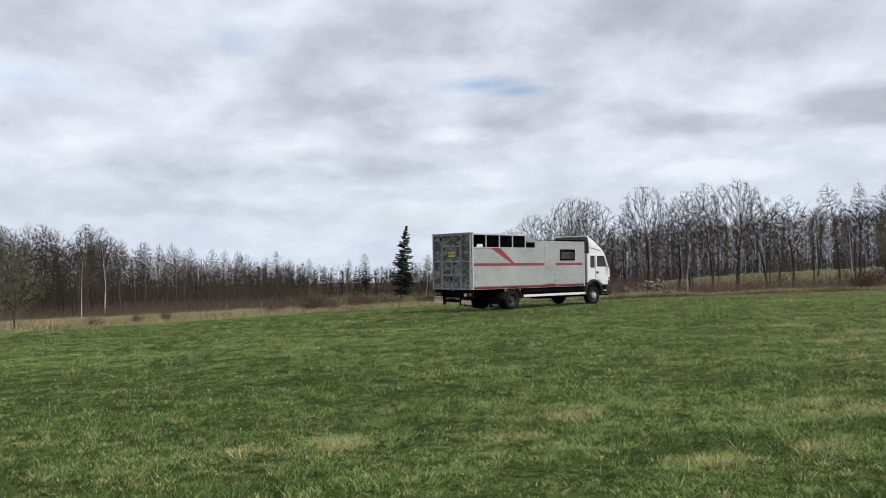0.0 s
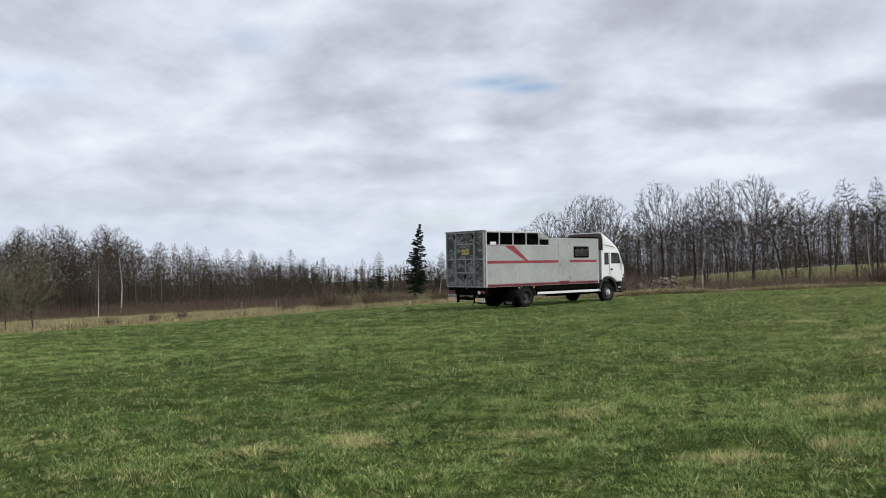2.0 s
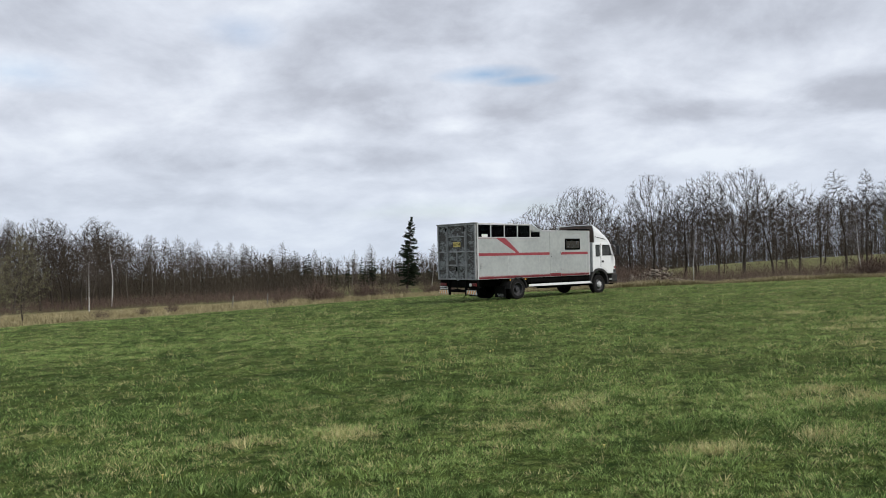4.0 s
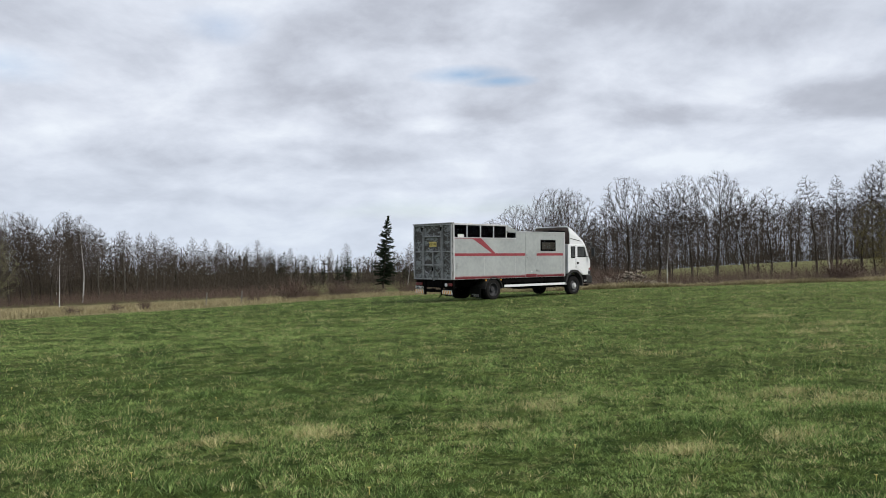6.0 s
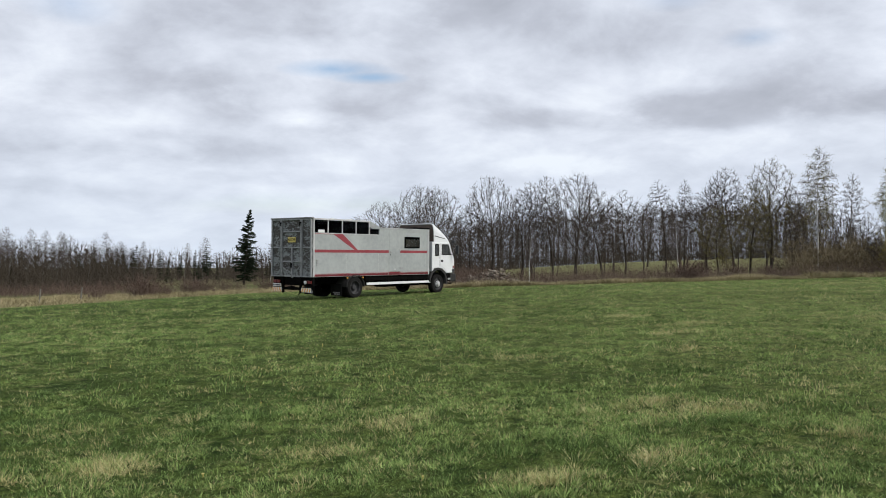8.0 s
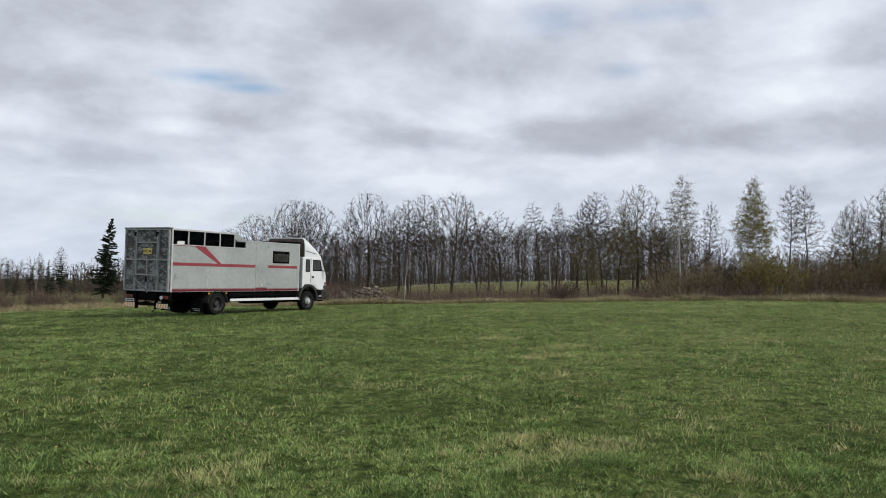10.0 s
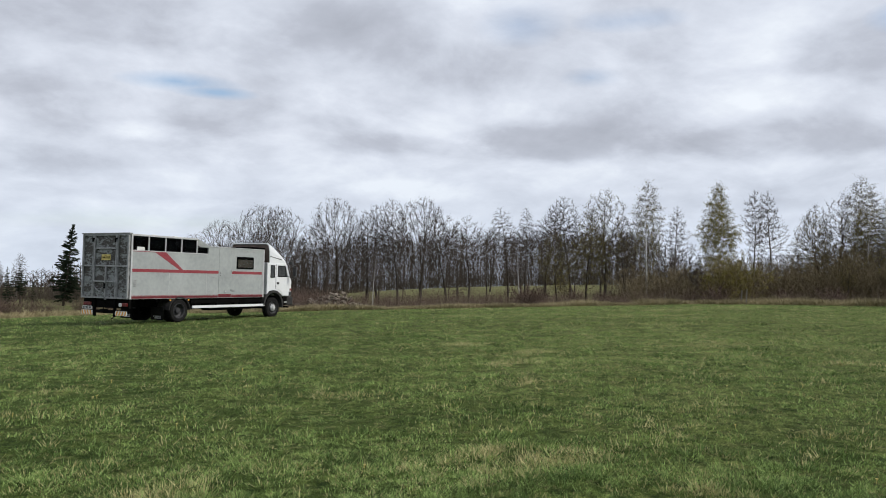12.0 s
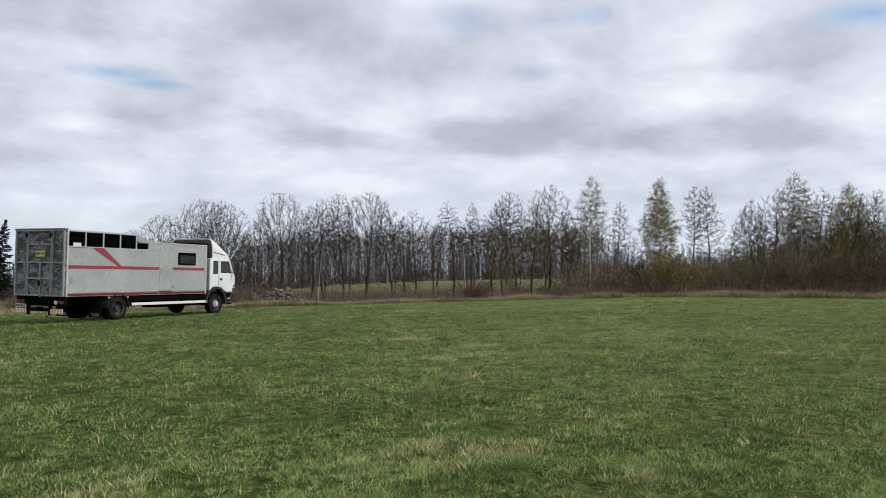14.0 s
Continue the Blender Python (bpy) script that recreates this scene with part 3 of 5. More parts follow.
    part("roof_vent", lathe([(0.13, 0), (0.15, 0.03), (0.10, 0.09)], 16), ALU, lorry).matrix_basis = Matrix.Translation((2.2, 0.5, RAISED + 0.02)) @ pose(0, 0, 0, 90)
    part("roof_lamp", slab(1.35, 1.55, -0.9, -0.75, RAISED + 0.02, RAISED + 0.06, 0.01), PLATE, lorry)
    part("roof_lamp", slab(2.35, 2.5, -1.0, -0.85, RAISED + 0.02, RAISED + 0.06, 0.01), PLATE, lorry)
    part("window_sticker", slab(0.33, 0.68, -W + 0.024, -W + 0.022, SILL + 0.02, SILL + 0.14), PLATE, lorry, "white paper behind the pane")

    # rear ramp with its frame
    ramp_door = part("rear_ramp", slab(-0.015, 0.05, -W + 0.02, W - 0.02, LOW + 0.03, RAISED - 0.02), PEELING, lorry, "rear ramp with pale paint peeling off plywood")
    for y0, y1 in ((-W, -W + 0.07), (W - 0.07, W), (0.56, 0.615), (0.64, 0.675), (-0.625, -0.57), (-0.685, -0.65)):
        part("ramp_upright", slab(-0.085, -0.015, y0, y1, LOW, RAISED, 0.008), GALV, ramp_door)
    part("ramp_upright", slab(-0.095, -0.015, -0.09, -0.03, LOW - 0.05, 2.17, 0.008), GALV, ramp_door)
    for z, y0, y1 in ((LOW, -W, W), (2.14, -W, W), (2.80, -0.58, 0.57), (1.56, -0.58, 0.57), (RAISED - 0.06, -W, W)):
        part("ramp_rail", slab(-0.075, -0.015, y0, y1, z, z + 0.055, 0.008), GALV, ramp_door)
    part("ramp_cap", slab(-0.10, 0.06, -W - 0.04, W + 0.04, RAISED, RAISED + 0.05, 0.012), GALV, ramp_door, "grey overhanging top rail")
    for a, b in (((-0.08, 0.66, 1.45), (-0.08, 0.22, 1.18)), ((-0.08, -0.70, 1.50), (-0.08, -0.32, 1.18))):
        part("ramp_brace", rod(a, b, 0.022, 8), GALV, ramp_door, "diagonal brace")
    for y in (0.60, -0.63):
        part("ramp_hook", slab(-0.16, -0.06, y - 0.03, y + 0.03, RAISED - 0.20, RAISED - 0.14, 0.01), BLACK, ramp_door)
        part("ramp_hook", slab(-0.16, -0.13, y - 0.03, y + 0.03, RAISED - 0.30, RAISED - 0.14, 0.01), BLACK, ramp_door)
    part("ramp_latch", slab(-0.13, -0.075, -0.09, -0.03, 1.32, 1.52, 0.01), BLACK, ramp_door, "black latch on the middle upright")
    part("ramp_latch_rod", rod((-0.09, -0.06, 0.45), (-0.09, -0.06, 1.0), 0.018), BLACK, ramp_door)
    sign = part("sign", slab(-0.035, -0.02, -0.24, 0.24, 2.38, 2.60, 0.006), YELLOW, ramp_door, "yellow sign with black capital letters")
    cu = bpy.data.curves.new("sign_text", "FONT")
    cu.body, cu.size, cu.align_x, cu.align_y, cu.extrude = "HÄSTAR", 0.135, "CENTER", "CENTER", 0.002
    tx = new("sign_text_curve", cu)
    me = bpy.data.meshes.new_from_object(tx.evaluated_get(bpy.context.evaluated_depsgraph_get()))
    bpy.data.objects.remove(tx)
    me.materials.append(BLACK)
    word = new("sign_text", me)
    word.parent = sign
    word.matrix_basis = Matrix.Translation((-0.038, 0, 2.49)) @ pose(0, 0, 0, 90, 0, -90) @ Matrix.Diagonal((0.9, 1.15, 1, 1))

    # chassis, tail and running gear
    for y in (-0.43, 0.43):
        part("chassis_beam", slab(0.25, 9.0, y - 0.05, y + 0.05, 0.62, 0.92, 0.01), BLACK, lorry)
    for x in (0.3, 1.4, 3.6, 5.2, 6.8):
        part("cross_member", slab(x, x + 0.1, -1.15, 1.15, 0.84, 0.945), BLACK, lorry)
    part("tail_beam", slab(0.04, 0.16, -1.22, 1.22, 0.60, 0.94, 0.01), BLACK, lorry, "black tail beam")
    part("under_run_bar", slab(-0.02, 0.08, -1.15, 1.15, 0.40, 0.52, 0.01), BLACK, lorry)
    for s in (-1, 1):
        lamp = part("tail_lamp", slab(-0.01, 0.04, s * 0.78, s * 1.18, 0.68, 0.80, 0.012), RED_LENS, lorry, "red tail lamp cluster")
        part("lamp_divider", slab(-0.014, -0.008, s * 0.97, s * 0.985, 0.68, 0.80), BLACK, lamp)
        board = part("hazard_board", slab(-0.05, -0.03, s * 0.62, s * 1.22, 0.33, 0.50, 0.004), PLATE, lorry, "white board with orange diagonal stripes")
        for k in range(4):
            y0 = 0.64 + 0.15 * k
            bm = bmesh.new()
            pts = [(y0, 0.335), (y0 + 0.08, 0.335), (y0 + 0.08 + 0.06, 0.495), (y0 + 0.06, 0.495)]
            pts = [(min(max(y, 0.625), 1.215), z) for y, z in pts]
            a = [bm.verts.new((-0.052, s * y, z)) for y, z in pts]
            b = [bm.verts.new((-0.049, s * y, z)) for y, z in pts]
            bm.faces.new(a), bm.faces.new(b[::-1])
            for i in range(4):
                bm.faces.new((a[i], b[i], b[(i + 1) % 4], a[(i + 1) % 4]))
            part("board_stripe", bm, ORANGE, board)
        flap = part("mud_flap", slab(1.72, 1.74, s * 0.52, s * 1.18, 0.12, 0.62, 0.004), RUBBER, lorry, "black rubber mud flap")
        bars(flap, 1.717, s * 0.85 - 0.22, 0.24, (0.06, 0.05, 0.07, 0.05, 0.06), 0.04, "rear", STEEL)
        bars(flap, 1.717, s * 0.85 - 0.22, 0.17, (0.09, 0.07, 0.11), 0.05, "rear", STEEL)
        wheel(lorry, 2.50, s * 1.08, s, True)
        wheel(lorry, 8.20, s * 1.07, s, False)
        bm = bmesh.new()                       # rear wheel arch
        for i in range(11):
            a0, a1 = math.pi * (0.02 + 0.96 * i / 11), math.pi * (0.02 + 0.96 * (i + 1) / 11)
            prism([(2.5 + 0.53 * math.cos(a0), 0.46 + 0.53 * math.sin(a0)), (2.5 + 0.53 * math.cos(a1), 0.46 + 0.53 * math.sin(a1)), (2.5 + 0.565 * math.cos(a1), 0.46 + 0.565 * math.sin(a1)), (2.5 + 0.565 * math.cos(a0), 0.46 + 0.565 * math.sin(a0))], s * 0.6, s * 1.262, bm=bm)
        part("rear_mudguard", bm, FENDER, lorry, "dark grey mudguard over the rear wheels")
        rail = part("side_guard", slab(3.20, 7.62, s * 1.19, s * 1.23, 0.545, 0.655, 0.01), PAINT_WHITE, lorry, "white side guard rail")
        for x in (3.35, 4.6, 6.0, 7.4):
            part("guard_bracket", slab(x, x + 0.06, s * 1.12, s * 1.19, 0.545, 0.95), BLACK, rail)
        part("lower_skirt", slab(3.15, 7.45, s * 1.16, s * 1.18, 0.74, LOW), BLACK, lorry)
    part("rear_axle", rod((2.5, -0.95, 0.465), (2.5, 0.95, 0.465), 0.09, 12), BLACK, lorry)
    part("differential", lathe([(0.05, -0.2), (0.20, -0.12), (0.22, 0), (0.20, 0.12), (0.05, 0.2)], 16), BLACK, lorry).matrix_basis = Matrix.Translation((2.5, 0, 0.5))
    part("front_axle", rod((8.2, -0.95, 0.465), (8.2, 0.95, 0.465), 0.07, 12), BLACK, lorry)
    part("fuel_tank", slab(4.3, 5.6, -1.12, -0.55, 0.42, 0.86, 0.08), BLACK, lorry, "dark fuel tank under the body")
    part("storage_box", slab(5.75, 6.9, -1.12, -0.55, 0.44, 0.88, 0.03), BLACK, lorry, "dark storage box under the body")
    part("battery_box", slab(4.4, 5.8, 0.55, 1.12, 0.42, 0.88, 0.04), BLACK, lorry)
    part("drive_shaft", rod((2.7, 0, 0.55), (7.4, 0, 0.7), 0.06, 10), BLACK, lorry)
    for k, y in enumerate((-1.1, 1.1)):
        part("spring", slab(1.9, 3.1, y * 0.45 - 0.05, y * 0.45 + 0.05, 0.56, 0.66, 0.02), BLACK, lorry)
    part("tow_hitch", slab(-0.16, 0.1, -0.08, 0.08, 0.42, 0.56, 0.02), BLACK, lorry)
    for s in (-1, 1):
        part("ramp_leg", slab(-0.05, 0.05, s * 0.55 - 0.04, s * 0.55 + 0.04, 0.28, 0.95, 0.008), BLACK, lorry)
    part("ramp_crank", rod((-0.02, -0.55, 0.30), (-0.22, -0.62, 0.20), 0.02), BLACK, lorry)
    plate = part("number_plate", slab(-0.04, -0.02, 0.66, 1.18, 0.54, 0.65, 0.004), PLATE, lorry, "pale number plate with dark bars")
    bars(plate, -0.042, 0.69, 0.565, (0.05, 0.05, 0.05, 0.05, 0.05, 0.05), 0.06, "rear", BLACK)
    part("reversing_lamp", lathe([(0.075, 0), (0.07, 0.03), (0.04, 0.045)], 20), CLEAR_LENS, lorry, "round white reversing lamp").matrix_basis = Matrix.Translation((-0.02, -0.86, 0.73)) @ pose(0, 0, 0, 0, 0, 90)

    # cab
    C0, C1 = 7.74, 9.40
    side = [(C0, 1.00), (C0, 2.52), (9.06, 2.52), (9.16, 2.44), (9.38, 1.82), (9.50, 1.72), (9.50, 0.98), (8.86, 0.98), (8.78, 1.10), (8.52, 1.26), (8.2, 1.30), (7.88, 1.26)]
    cab = part("cab", prism(side, -1.22, 1.22, 0.03), PAINT_WHITE, lorry, "white short sleeper cab")
    part("cab_back_gap", slab(7.47, C0, -0.9, 0.9, 0.9, 2.9), BLACK, cab, "dark hoses and air intake behind the cab")
    part("air_intake", rod((7.6, -0.95, 0.9), (7.6, -0.95, 2.75), 0.09, 12), BLACK, cab)
    for s in (-1, 1):
        f = s * 1.22
        d = part("cab_door", prism([(8.36, 1.32), (8.36, 2.47), (9.05, 2.47), (9.27, 1.80), (9.30, 1.02), (8.88, 1.02), (8.76, 1.16), (8.55, 1.32)], f, f + s * 0.012, 0.004), PAINT_WHITE, cab, "white cab door")
        part("door_window_seal", prism([(8.46, 1.88), (8.46, 2.41), (9.02, 2.41), (9.20, 1.88)], f + s * 0.012, f + s * 0.016), BLACK, d)
        part("door_window", prism([(8.50, 1.92), (8.50, 2.37), (8.99, 2.37), (9.15, 1.92)], f + s * 0.016, f + s * 0.02), CAB_GLASS, d, "dark cab door window")
        part("quarter_light_bar", slab(9.0, 9.022, f + s * 0.02, f + s * 0.026, 1.92, 2.30), BLACK, d)
        part("door_grip", slab(8.40, 8.56, f + s * 0.012, f + s * 0.035, 1.54, 1.64, 0.01), PLASTIC, d)
        part("sleeper_window_seal", slab(7.96, 8.26, f, f + s * 0.010, 1.84, 2.42, 0.02), BLACK, cab)
        part("sleeper_window", slab(7.99, 8.23, f + s * 0.010, f + s * 0.016, 1.88, 2.38), CAB_GLASS, cab, "dark window behind the cab door")
        part("door_gap", slab(8.335, 8.35, f, f + s * 0.004, 1.32, 2.47), PLASTIC, cab)
        bm = bmesh.new()
        for i in range(11):
            a0, a1 = math.pi * (-0.05 + 1.04 * i / 11), math.pi * (-0.05 + 1.04 * (i + 1) / 11)
            q = lambda r, a: (8.2 + r * math.cos(a), 0.56 + r * math.sin(a))
            prism([q(0.60, a0), q(0.60, a1), q(0.70, a1), q(0.70, a0)], f - s * 0.25, f + s * 0.03, bm=bm)
        part("front_mudguard", bm, FENDER, cab, "dark grey plastic front mudguard")
        arm = part("mirror", slab(9.26, 9.38, f + s * 0.24, f + s * 0.42, 1.92, 2.36, 0.03), PLASTIC, cab, "black wing mirror on a thin arm")
        for z in (2.40, 1.90):
            part("mirror_arm", rod((9.20, f, z), (9.30, f + s * 0.32, z + (0.02 if z > 2 else -0.02)), 0.015), PLASTIC, arm)
        part("small_mirror", slab(9.16, 9.34, f + s * 0.06, f + s * 0.26, 2.46, 2.62, 0.03), PLASTIC, cab)
        part("head_lamp", slab(9.49, 9.54, s * 0.72, s * 1.12, 0.98, 1.16, 0.015), CLEAR_LENS, cab, "clear headlamp")
        part("indicator", slab(9.36, 9.52, f - s * 0.08, f + s * 0.012, 1.24, 1.34, 0.012), RED_LENS, cab, "dark red corner indicator")
        part("corner_trim", slab(9.30, 9.52, f - s * 0.1, f + s * 0.008, 1.00, 1.20, 0.012), PLASTIC, cab)
        part("step", slab(8.90, 9.30, f - s * 0.30, f, 0.58, 0.97, 0.03), BLACK, cab, "black entry step")
        part("step_recess", slab(8.98, 9.24, f - s * 0.01, f + s * 0.004, 0.66, 0.74), STEEL, cab)
    part("windscreen", prism([(9.172, 2.415), (9.184, 2.42), (9.395, 1.83), (9.385, 1.82)], -1.08, 1.08), CAB_GLASS, cab, "raked windscreen")
    part("sun_visor", prism([(9.10, 2.54), (9.36, 2.44), (9.37, 2.47), (9.10, 2.58)], -1.12, 1.12, 0.006), PLASTIC, cab, "dark outside sun visor")
    part("grille", slab(9.50, 9.53, -0.68, 0.68, 1.12, 1.62, 0.01), PLASTIC, cab, "black radiator grille")
    part("bumper", slab(9.14, 9.64, -1.23, 1.23, 0.56, 0.96, 0.06), FENDER, cab, "grey front bumper")
    part("bumper_bar", rod((9.56, -1.0, 0.46), (9.56, 1.0, 0.46), 0.035), BLACK, cab)
    # air deflector: a hollow shell, open to the rear
    bm = bmesh.new()
    xs = [7.92, 8.02, 8.27, 8.57, 8.84, 9.03, 9.10]
    zs = [3.42, 3.40, 3.25, 3.04, 2.84, 2.67, 2.56]
    skins = []
    for inset in (0.0, 0.03):
        rows = []
        for x, z in zip(xs, zs):
            half, top = 1.17 - 0.05 * (z - 2.5) - inset, z - inset
            low = top - 0.08 * min(1, (z - 2.5))
            side_y, knee = 1.20 - inset, 2.51 + 0.6 * (top - 2.51)
            line = [(-side_y, 2.51), (-side_y + 0.01, knee), (-half, low), (-half + 0.12, top), (half - 0.12, top), (half, low), (side_y - 0.01, knee), (side_y, 2.51)]
            rows.append([bm.verts.new((x - 0.5 * inset * (x > 7.9), y, zz)) for y, zz in line])
        for u, v in zip(rows, rows[1:]):
            for i in range(7):
                bm.faces.new((u[i], v[i], v[i + 1], u[i + 1]))
        skins.append(rows)
    for i in range(7):                        # the rear rim
        bm.faces.new((skins[0][0][i], skins[0][0][i + 1], skins[1][0][i + 1], skins[1][0][i]))
    shell = part("air_deflector", bm, PAINT_WHITE, cab, "white roof air deflector", smooth=False)
    part("deflector_lining", prism([(7.96, 2.54), (7.96, 3.35), (8.25, 3.19), (8.78, 2.80), (8.95, 2.56)], -1.12, 1.12), BLIND, shell, "dark hollow back of the deflector")
    part("deflector_groove", prism([(7.95, 2.80), (7.95, 2.83), (8.75, 2.70), (8.75, 2.67)], -1.205, -1.19), FENDER, shell)
    part("roof_board", slab(6.9, 7.82, -1.0, 1.0, 3.14, 3.20, 0.01), BLACK, lorry, "dark board on the roof behind the deflector")
    for y in (-0.9, 0.9):
        part("roof_board_foot", slab(7.0, 7.1, y - 0.04, y + 0.04, ROOF, 3.14), BLACK, lorry)
    return lorry


lorry = build_lorry()
lorry.matrix_basis = pose(0.397, 34.09, -0.44, 0, 0.4, 40.5)

# ---- trees ----
class Sticks:
    """Collects tapering branches (tubes) and twigs (three-sided spikes) as arrays."""

    def __init__(self):
        self.v, self.f, self.n = [], [], 0

    def tube(self, pts, radii, sides):
        pts = np.asarray(pts, dtype=float)
        k = len(pts)
        d = np.gradient(pts, axis=0)
        d /= np.linalg.norm(d, axis=1)[:, None] + 1e-9
        ref = np.array([0.31, 0.87, 0.38])
        u = np.cross(d, ref)
        u /= np.linalg.norm(u, axis=1)[:, None] + 1e-9
        w = np.cross(d, u)
        a = np.arange(sides) * math.tau / sides
        ring = pts[:, None] + np.asarray(radii)[:, None, None] * (u[:, None] * np.cos(a)[None, :, None] + w[:, None] * np.sin(a)[None, :, None])
        i = np.arange(k - 1)[:, None] * sides
        j = np.arange(sides)[None]
        j2 = (j + 1) % sides
        q = [i + j, i + j2, i + sides + j2, i + sides + j]
        t1 = np.stack([q[0], q[1], q[2]], -1).reshape(-1, 3)
        t2 = np.stack([q[0], q[2], q[3]], -1).reshape(-1, 3)
        self.v.append(ring.reshape(-1, 3))
        self.f.append(np.concatenate([t1, t2]) + self.n)
        self.n += k * sides

    def spikes(self, base, tip, radius):
        """Many twigs at once."""
        m = len(base)
        d = tip - base
        u = np.cross(d, [0.31, 0.87, 0.38])
        u /= np.linalg.norm(u, axis=1)[:, None] + 1e-9
        w = np.cross(d, u)
        w /= np.linalg.norm(w, axis=1)[:, None] + 1e-9
        r = np.broadcast_to(radius, (m,))[:, None]
        v = np.stack([base + u * r, base - 0.5 * u * r + 0.87 * w * r, base - 0.5 * u * r - 0.87 * w * r, tip], 1)
        k = np.arange(m)[:, None] * 4
        f = np.concatenate([k + np.array([[0, 1, 3]]), k + np.array([[1, 2, 3]]), k + np.array([[2, 0, 3]])])
        self.v.append(v.reshape(-1, 3))
        self.f.append(f + self.n)
        self.n += 4 * m

    def ribbon(self, pts, radii, rng):
        """A thin branch: a narrow strip that tapers along its line."""
        pts = np.asarray(pts, dtype=float)
        k = len(pts)
        u = np.cross(np.gradient(pts, axis=0), rng.normal(size=3))
        u /= np.linalg.norm(u, axis=1)[:, None] + 1e-9
        u *= np.asarray(radii)[:, None]
        self.v.append(np.stack([pts - u, pts + u], 1).reshape(-1, 3))
        i = np.arange(k - 1)[:, None] * 2
        self.f.append(np.concatenate([i + np.array([[0, 1, 3]]), i + np.array([[0, 3, 2]])]) + self.n)
        self.n += 2 * k

    def slivers(self, base, tip, radius, rng):
        """The finest twigs: one thin triangle each."""
        m = len(base)
        u = np.cross(tip - base, rng.normal(size=(m, 3)))
        u /= np.linalg.norm(u, axis=1)[:, None] + 1e-9
        self.v.append(np.stack([base + u * radius, base - u * radius, tip], 1).reshape(-1, 3))
        self.f.append(np.arange(3 * m).reshape(m, 3) + self.n)
        self.n += 3 * m

    def flakes(self, at_, size, rng):
        """Small leaves: one triangle each."""
        m = len(at_)
        a, b = rng.normal(size=(m, 3)), rng.normal(size=(m, 3))
        a *= (size * rng.uniform(0.6, 1.3, m) / np.linalg.norm(a, axis=1))[:, None]
        b *= (size * rng.uniform(0.6, 1.3, m) / np.linalg.norm(b, axis=1))[:, None]
        self.v.append(np.stack([at_ - a, at_ + b, at_ + a], 1).reshape(-1, 3))
        self.f.append(np.arange(3 * m).reshape(m, 3) + self.n)
        self.n += 3 * m

    def mesh(self, name, mat):
        return mesh_from(name, np.concatenate(self.v), np.concatenate(self.f), mat)


def unit(v):
    return v / (np.linalg.norm(v, axis=-1, keepdims=True) + 1e-9)


def bend(start, way, length, k, rng, rise, wobble):
    """A branch's line: k pieces that wander and turn upwards."""
    pts, d = [np.array(start, dtype=float)], np.array(way, dtype=float)
    for _ in range(k):
        d = unit(d + rng.normal(size=3) * wobble + np.array([0, 0, rise]))
        pts.append(pts[-1] + d * length / k)
    return np.array(pts)


HABITS = {  # crown foot, leader's top, half-width, height of the widest part, outline powers (below, above), upward pull, twig length, twig droop, trunk girth, growing points
    "spread": (0.21, 0.32, 0.275, 0.55, 0.60, 0.48, 0.26, 0.55, 0.20, 0.0165, 2600),
    "oval": (0.22, 0.74, 0.200, 0.50, 0.55, 0.55, 0.16, 0.46, 0.10, 0.0135, 1900),
    "column": (0.18, 0.86, 0.150, 0.48, 0.45, 0.55, 0.06, 0.42, -0.08, 0.0120, 1500),
    "shrubby": (0.12, 0.55, 0.240, 0.45, 0.45, 0.55, 0.04, 0.46, 0.05, 0.0130, 1900),
    "birch": (0.24, 0.90, 0.160, 0.42, 0.50, 0.62, 0.24, 0.60, -0.30, 0.0085, 1300),
    "aspen": (0.26, 0.88, 0.130, 0.50, 0.60, 0.50, 0.26, 0.48, 0.35, 0.0100, 1100),
    "sallow": (0.05, 0.35, 0.240, 0.45, 0.55, 0.60, 0.25, 0.50, 0.30, 0.0080, 1100)}


def colonise(goals, start, parents, step, kill, pull, rng):
    """Grow a branch skeleton from the start nodes towards the goals until each is reached: nodes and their parents."""
    node, up = [np.array(p) for p in start], list(parents)
    pts = np.array(node)
    d = np.linalg.norm(goals[:, None] - pts[None], axis=2)
    near, dist = d.argmin(1), d.min(1)
    alive = np.ones(len(goals), dtype=bool)
    children = np.zeros(20000, dtype=int)
    for _ in range(110):
        k = np.where(alive)[0]
        if not len(k):
            break
        way = np.zeros((len(node), 3))
        pts = np.array(node)
        np.add.at(way, near[k], unit(goals[k] - pts[near[k]]))
        grown = np.unique(near[k])
        grown = grown[children[grown] < 3]
        if not len(grown):
            break
        children[grown] += 1
        w = unit(unit(way[grown]) + np.array([0, 0, pull]) + rng.normal(0, 0.09, (len(grown), 3)))
        fresh = pts[grown] + w * step
        first = len(node)
        node.extend(fresh)
        up.extend(grown.tolist())
        d = np.linalg.norm(goals[:, None] - fresh[None], axis=2)
        j = d.argmin(1)
        closer = d.min(1) < dist
        near = np.where(closer, first + j, near)
        dist = np.minimum(dist, d.min(1))
        alive &= dist > kill
    return np.array(node), np.array(up)


